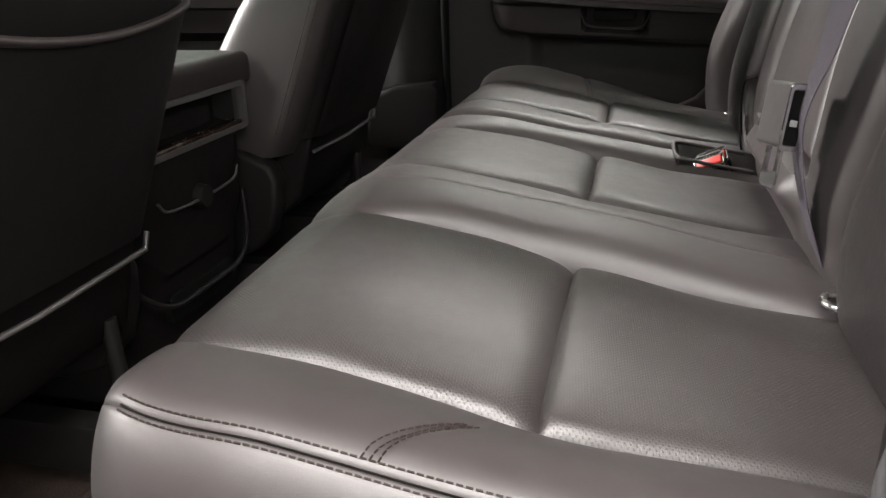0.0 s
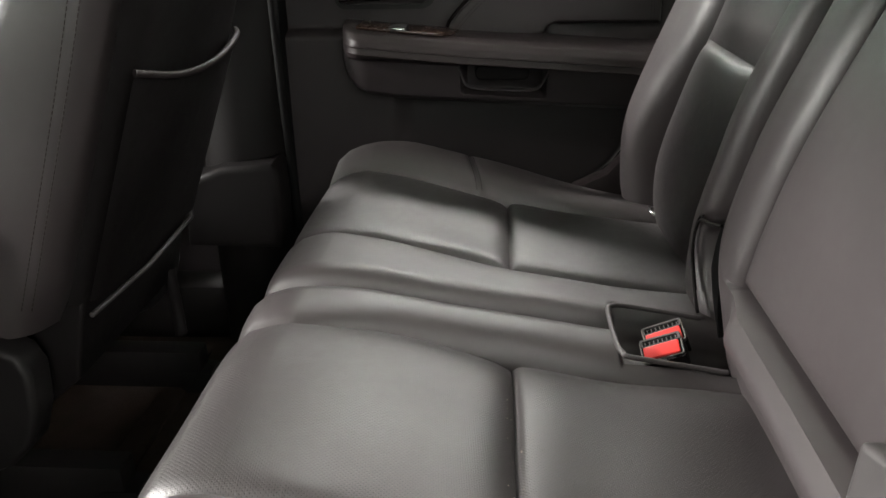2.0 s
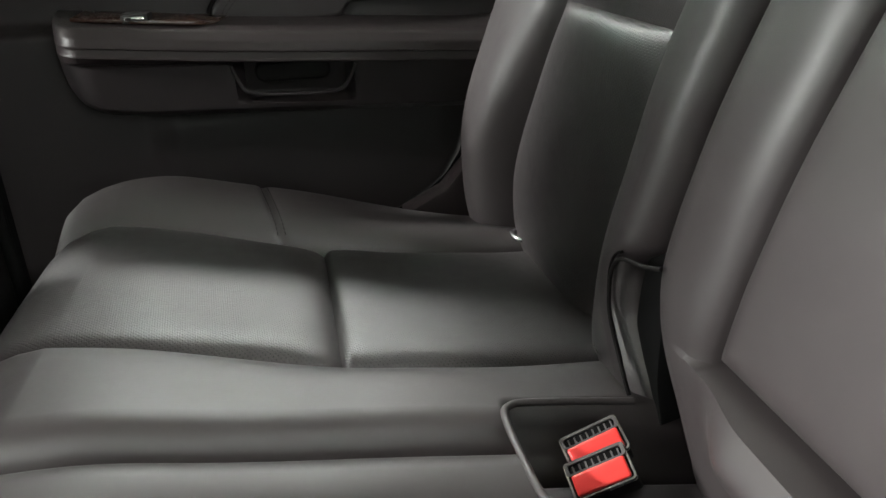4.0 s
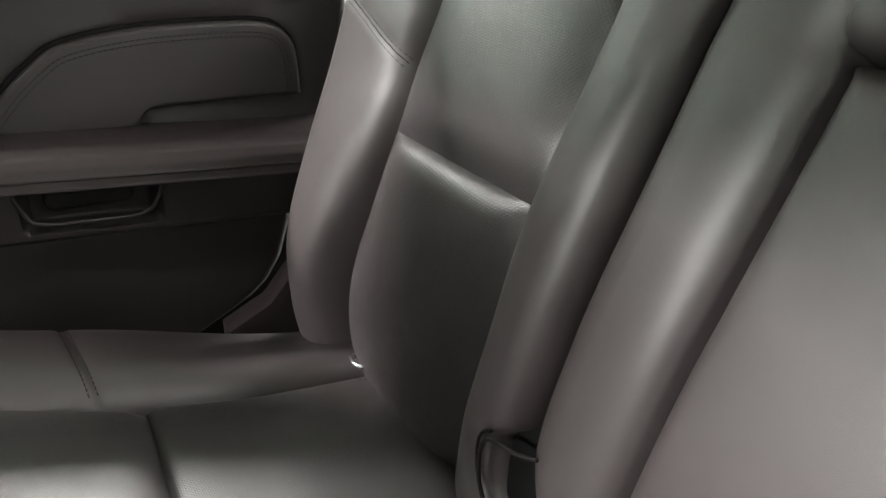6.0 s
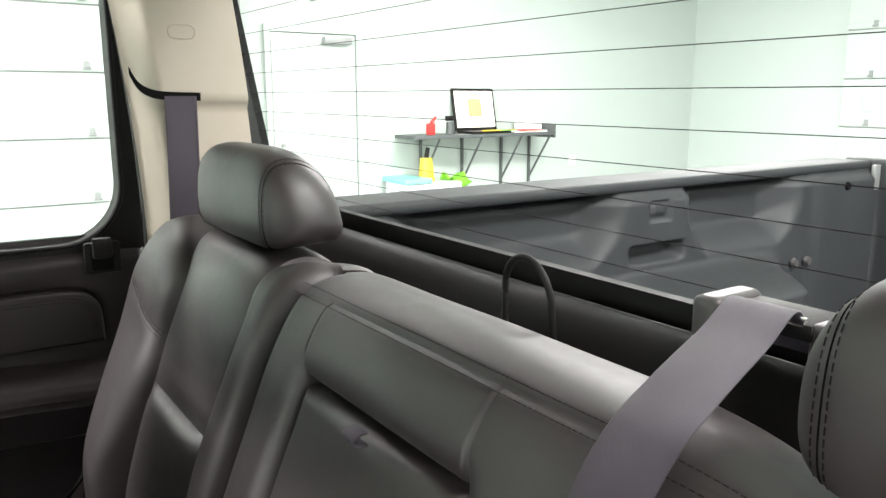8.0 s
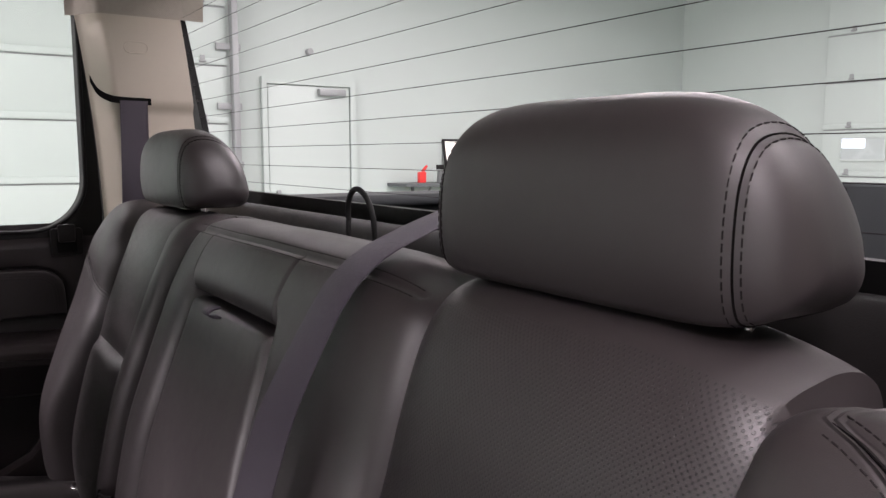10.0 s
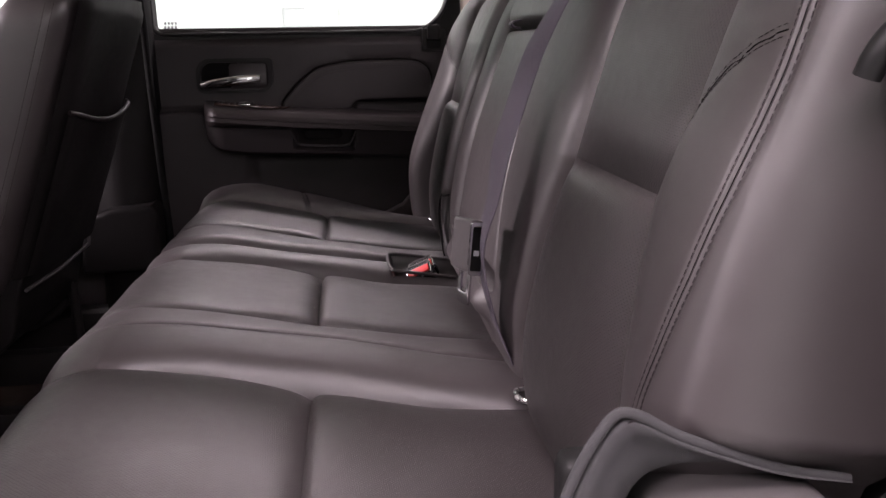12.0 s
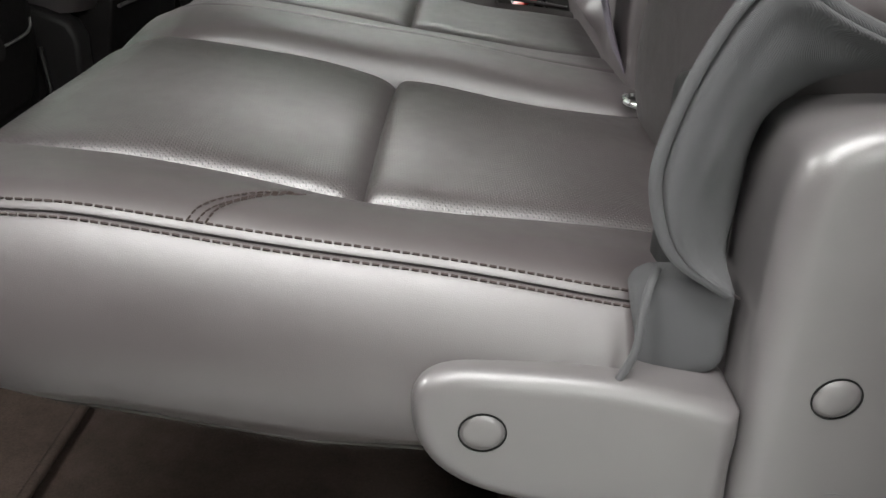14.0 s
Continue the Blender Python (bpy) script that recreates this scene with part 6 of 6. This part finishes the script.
def section_door(name, along, fixed, a, b, window_at, hinges, label):
    """An overhead door of stacked sections with hinges; along is the axis that it runs by."""
    d = thing(name, (0, 0, 0), label, "garage door", kind="structure")
    turn = Matrix.Identity(4) if along == "x" else Matrix(((0, 1, 0, 0), (1, 0, 0, 0), (0, 0, 1, 0), (0, 0, 0, 1)))

    def place(bm):
        bm.transform(turn)
        if along != "x":
            bmesh.ops.reverse_faces(bm, faces=bm.faces)
        return bm
    for k in range(-2, 4):
        z0 = 0.675 + 0.5075 * k
        sec = part("panel", place(box(a, b, fixed, fixed + 0.05, z0 + 0.006, z0 + 0.5015, 0.004)), DOOR_WHITE, d)
        part("rail", place(box(a, b, fixed - 0.022, fixed, z0 + 0.008, z0 + 0.060, 0.006)), DOOR_WHITE, sec)
        part("joint", place(box(a, b, fixed + 0.006, fixed + 0.03, z0 - 0.006, z0 + 0.006)), GALV, sec)
        for h in hinges:
            hb = part("hinge", place(box(h - 0.022, h + 0.022, fixed - 0.03, fixed - 0.022, z0 + 0.020, z0 + 0.085, 0.003)), GALV, sec)
            part("hinge_pin", place(cylinder((h - 0.03, fixed - 0.034, z0 + 0.030), (h + 0.03, fixed - 0.034, z0 + 0.030), 0.010, segs=10)), GALV, hb)
    for x0 in window_at:
        w = part("window", place(ring_prism(rounded(x0, x0 + 0.50, 0.845, 1.110, 0.02), rounded(x0 + 0.02, x0 + 0.48, 0.865, 1.090, 0.012), "y", fixed - 0.018, fixed + 0.002)), DOOR_WHITE, d)
        part("pane", place(box(x0 + 0.015, x0 + 0.485, fixed - 0.006, fixed - 0.003, 0.86, 1.095)), PANE_GREY, w, "milky window pane")
        part("lit_pane", place(box(x0 + 0.22, x0 + 0.47, fixed - 0.012, fixed - 0.008, 0.985, 1.085)), DAY_PANE, w, "bright daylight through the pane")
    return d


section_door("garage_door", "x", 6.9, -3.2, 2.12, (-0.715, -2.6), (-2.8, -1.87, -0.933, 0.022, 0.98, 1.9), "white sectional garage door with small window")
section_door("garage_door", "y", 8.2, -0.5, 4.9, (4.2, 2.0), (0.6, 1.6, 2.6, 3.6, 4.6), "white sectional garage door behind the truck")
track = thing("door_track", (2.17, 6.85, GROUND), "galvanised vertical garage door track", "track")
part("rail", box(2.145, 2.20, 6.80, 6.90, GROUND, 3.0, 0.006), GALV, track)
for k in range(5):
    part("bracket", box(2.02, 2.24, 6.86, 6.90, -0.25 + 0.52 * k, -0.19 + 0.52 * k, 0.004), GALV, track)

mdoor = thing("side_door", (2.93, 6.98, GROUND), "closed white side door with closer and knob", "door")
part("leaf", box(2.52, 3.36, 6.965, 6.995, GROUND, 1.56, 0.004), DOOR_WHITE, mdoor)
part("frame", prism([(2.46, GROUND), (2.51, GROUND), (2.51, 1.57), (3.37, 1.57), (3.37, GROUND), (3.43, GROUND), (3.43, 1.63), (2.46, 1.63)], "y", 6.95, 6.998), WALL_WHITE, mdoor)
part("closer", box(3.02, 3.30, 6.90, 6.965, 1.475, 1.54, 0.01), GALV, mdoor, "metal door closer")
part("knob", cylinder((2.60, 6.965, 0.42), (2.60, 6.91, 0.42), 0.03, 0.024), GALV, mdoor)
part("bolt", cylinder((2.60, 6.965, 0.56), (2.60, 6.93, 0.56), 0.02), GALV, mdoor)

lamp = thing("wall_fitting", (2.95, 6.96, 1.9), "small round metal wall fitting", "fitting")
part("disc", cylinder((2.95, 6.998, 1.885), (2.95, 6.94, 1.885), 0.035, 0.03), GALV, lamp)

shelf = thing("wall_shelf", (4.65, 6.8, 0.6), "dark wall shelf on diagonal metal brackets", "shelf")
part("board", box(3.80, 5.60, 6.60, 6.99, 0.590, 0.625, 0.004), SHELF_GREY, shelf)
for x in (4.1, 4.62, 5.15, 5.55):
    br = part("bracket", tube([(x, 6.63, 0.585), (x, 6.98, 0.10)], 0.012, 6), SHELF_GREY, shelf)
    part("upright", box(x - 0.012, x + 0.012, 6.965, 6.99, 0.05, 0.59), SHELF_GREY, br)
part("end_plate", box(5.585, 5.605, 6.60, 6.99, 0.56, 0.70, 0.003), SHELF_GREY, shelf)

computer = thing("laptop", (4.75, 6.8, 0.63), "open black laptop with a pale lit screen", "laptop")
part("base", box(4.50, 5.00, 6.62, 6.90, 0.626, 0.650, 0.004), PLASTIC, computer)
bm = box(-0.27, 0.27, -0.012, 0.012, 0.0, 0.44, 0.006)
tilt = Matrix.Translation((4.75, 6.90, 0.65)) @ Euler((radians(-12), 0, 0)).to_matrix().to_4x4()
bm.transform(tilt)
lidp = part("screen_frame", bm, PLASTIC, computer)
bm = box(-0.245, 0.245, -0.016, -0.013, 0.03, 0.41)
bm.transform(tilt)
part("screen", bm, SCREEN, lidp, "pale lit screen")
bm = prism(rounded(-0.09, 0.09, 0.14, 0.33, 0.03), "y", -0.019, -0.017)
bm.transform(tilt)
part("picture", bm, BUFF, lidp)
bm = box(-0.05, 0.05, -0.019, -0.017, 0.355, 0.375)
bm.transform(tilt)
part("caption_bar", bm, BUFF, lidp)


def small(name, label, cat, pieces):
    t = thing(name, (0, 0, 0), label, cat)
    for pn, bm, mat in pieces:
        part(pn, bm, mat, t)
    return t


small("spray_trigger", "red plastic tool on the shelf", "tool", [("body", box(4.02, 4.10, 6.70, 6.76, 0.626, 0.74, 0.015), RED), ("nozzle", cylinder((4.07, 6.73, 0.74), (4.12, 6.73, 0.80), 0.02, 0.012), RED)])
small("spray_bottle", "dark spray bottle on the shelf", "bottle", [("body", cylinder((4.30, 6.74, 0.626), (4.30, 6.74, 0.75), 0.045, 0.035), SHELF_GREY), ("head", box(4.25, 4.33, 6.72, 6.76, 0.76, 0.81, 0.008), PLASTIC)])
small("paper_stack", "white and red papers on the shelf", "papers", [("sheets", box(5.05, 5.5, 6.62, 6.9, 0.626, 0.645, 0.003), PAPER), ("folder", box(5.1, 5.4, 6.60, 6.8, 0.646, 0.655, 0.002), RED)])
small("carton", "white carton on the shelf", "box", [("body", box(5.30, 5.56, 6.78, 6.95, 0.646, 0.74, 0.004), PAPER)])
small("yellow_tools", "yellow hand tools before the laptop", "tool", [("grip", box(4.62, 4.86, 6.61, 6.64, 0.651, 0.664, 0.004), YELLOW), ("blade", box(4.86, 5.05, 6.61, 6.63, 0.652, 0.660, 0.002), GREEN)])
small("storage_tub", "milky plastic tub with teal lid under the shelf", "tub", [("body", box(3.66, 4.32, 6.55, 6.95, 0.00, 0.17, 0.02), CLEAR_PL), ("lid", box(3.64, 3.95, 6.53, 6.97, 0.17, 0.22, 0.01), TEAL)])
small("cleaner_bottle", "yellow cleaner bottle with dark pump", "bottle", [("body", cylinder((4.02, 6.75, 0.17), (4.02, 6.75, 0.40), 0.085, 0.06), YELLOW), ("pump", cylinder((4.02, 6.75, 0.40), (4.04, 6.75, 0.50), 0.025, 0.02), PLASTIC)])
small("green_cloth", "lime green cloth over the tub edge", "cloth", [("cloth", grid(14, 14, lambda u, v: (4.20 + 0.26 * u, 6.54 + 0.25 * v, 0.18 + 0.05 * math.sin(5 * u + 3 * v) + 0.03 * math.cos(9 * v))), GREEN)])
small("tub_stand", "white cabinet under the plastic tub", "cabinet", [("body", box(3.62, 4.40, 6.52, 6.99, GROUND, -0.003, 0.01), PAPER), ("door_line", box(4.0, 4.01, 6.514, 6.52, GROUND + 0.05, -0.03), GALV)])
hook = thing("wall_socket", (6.2, 6.98, 0.25), "small white wall socket", "socket")
part("plate", box(6.17, 6.27, 6.975, 6.998, 0.19, 0.31, 0.004), PAPER, hook)
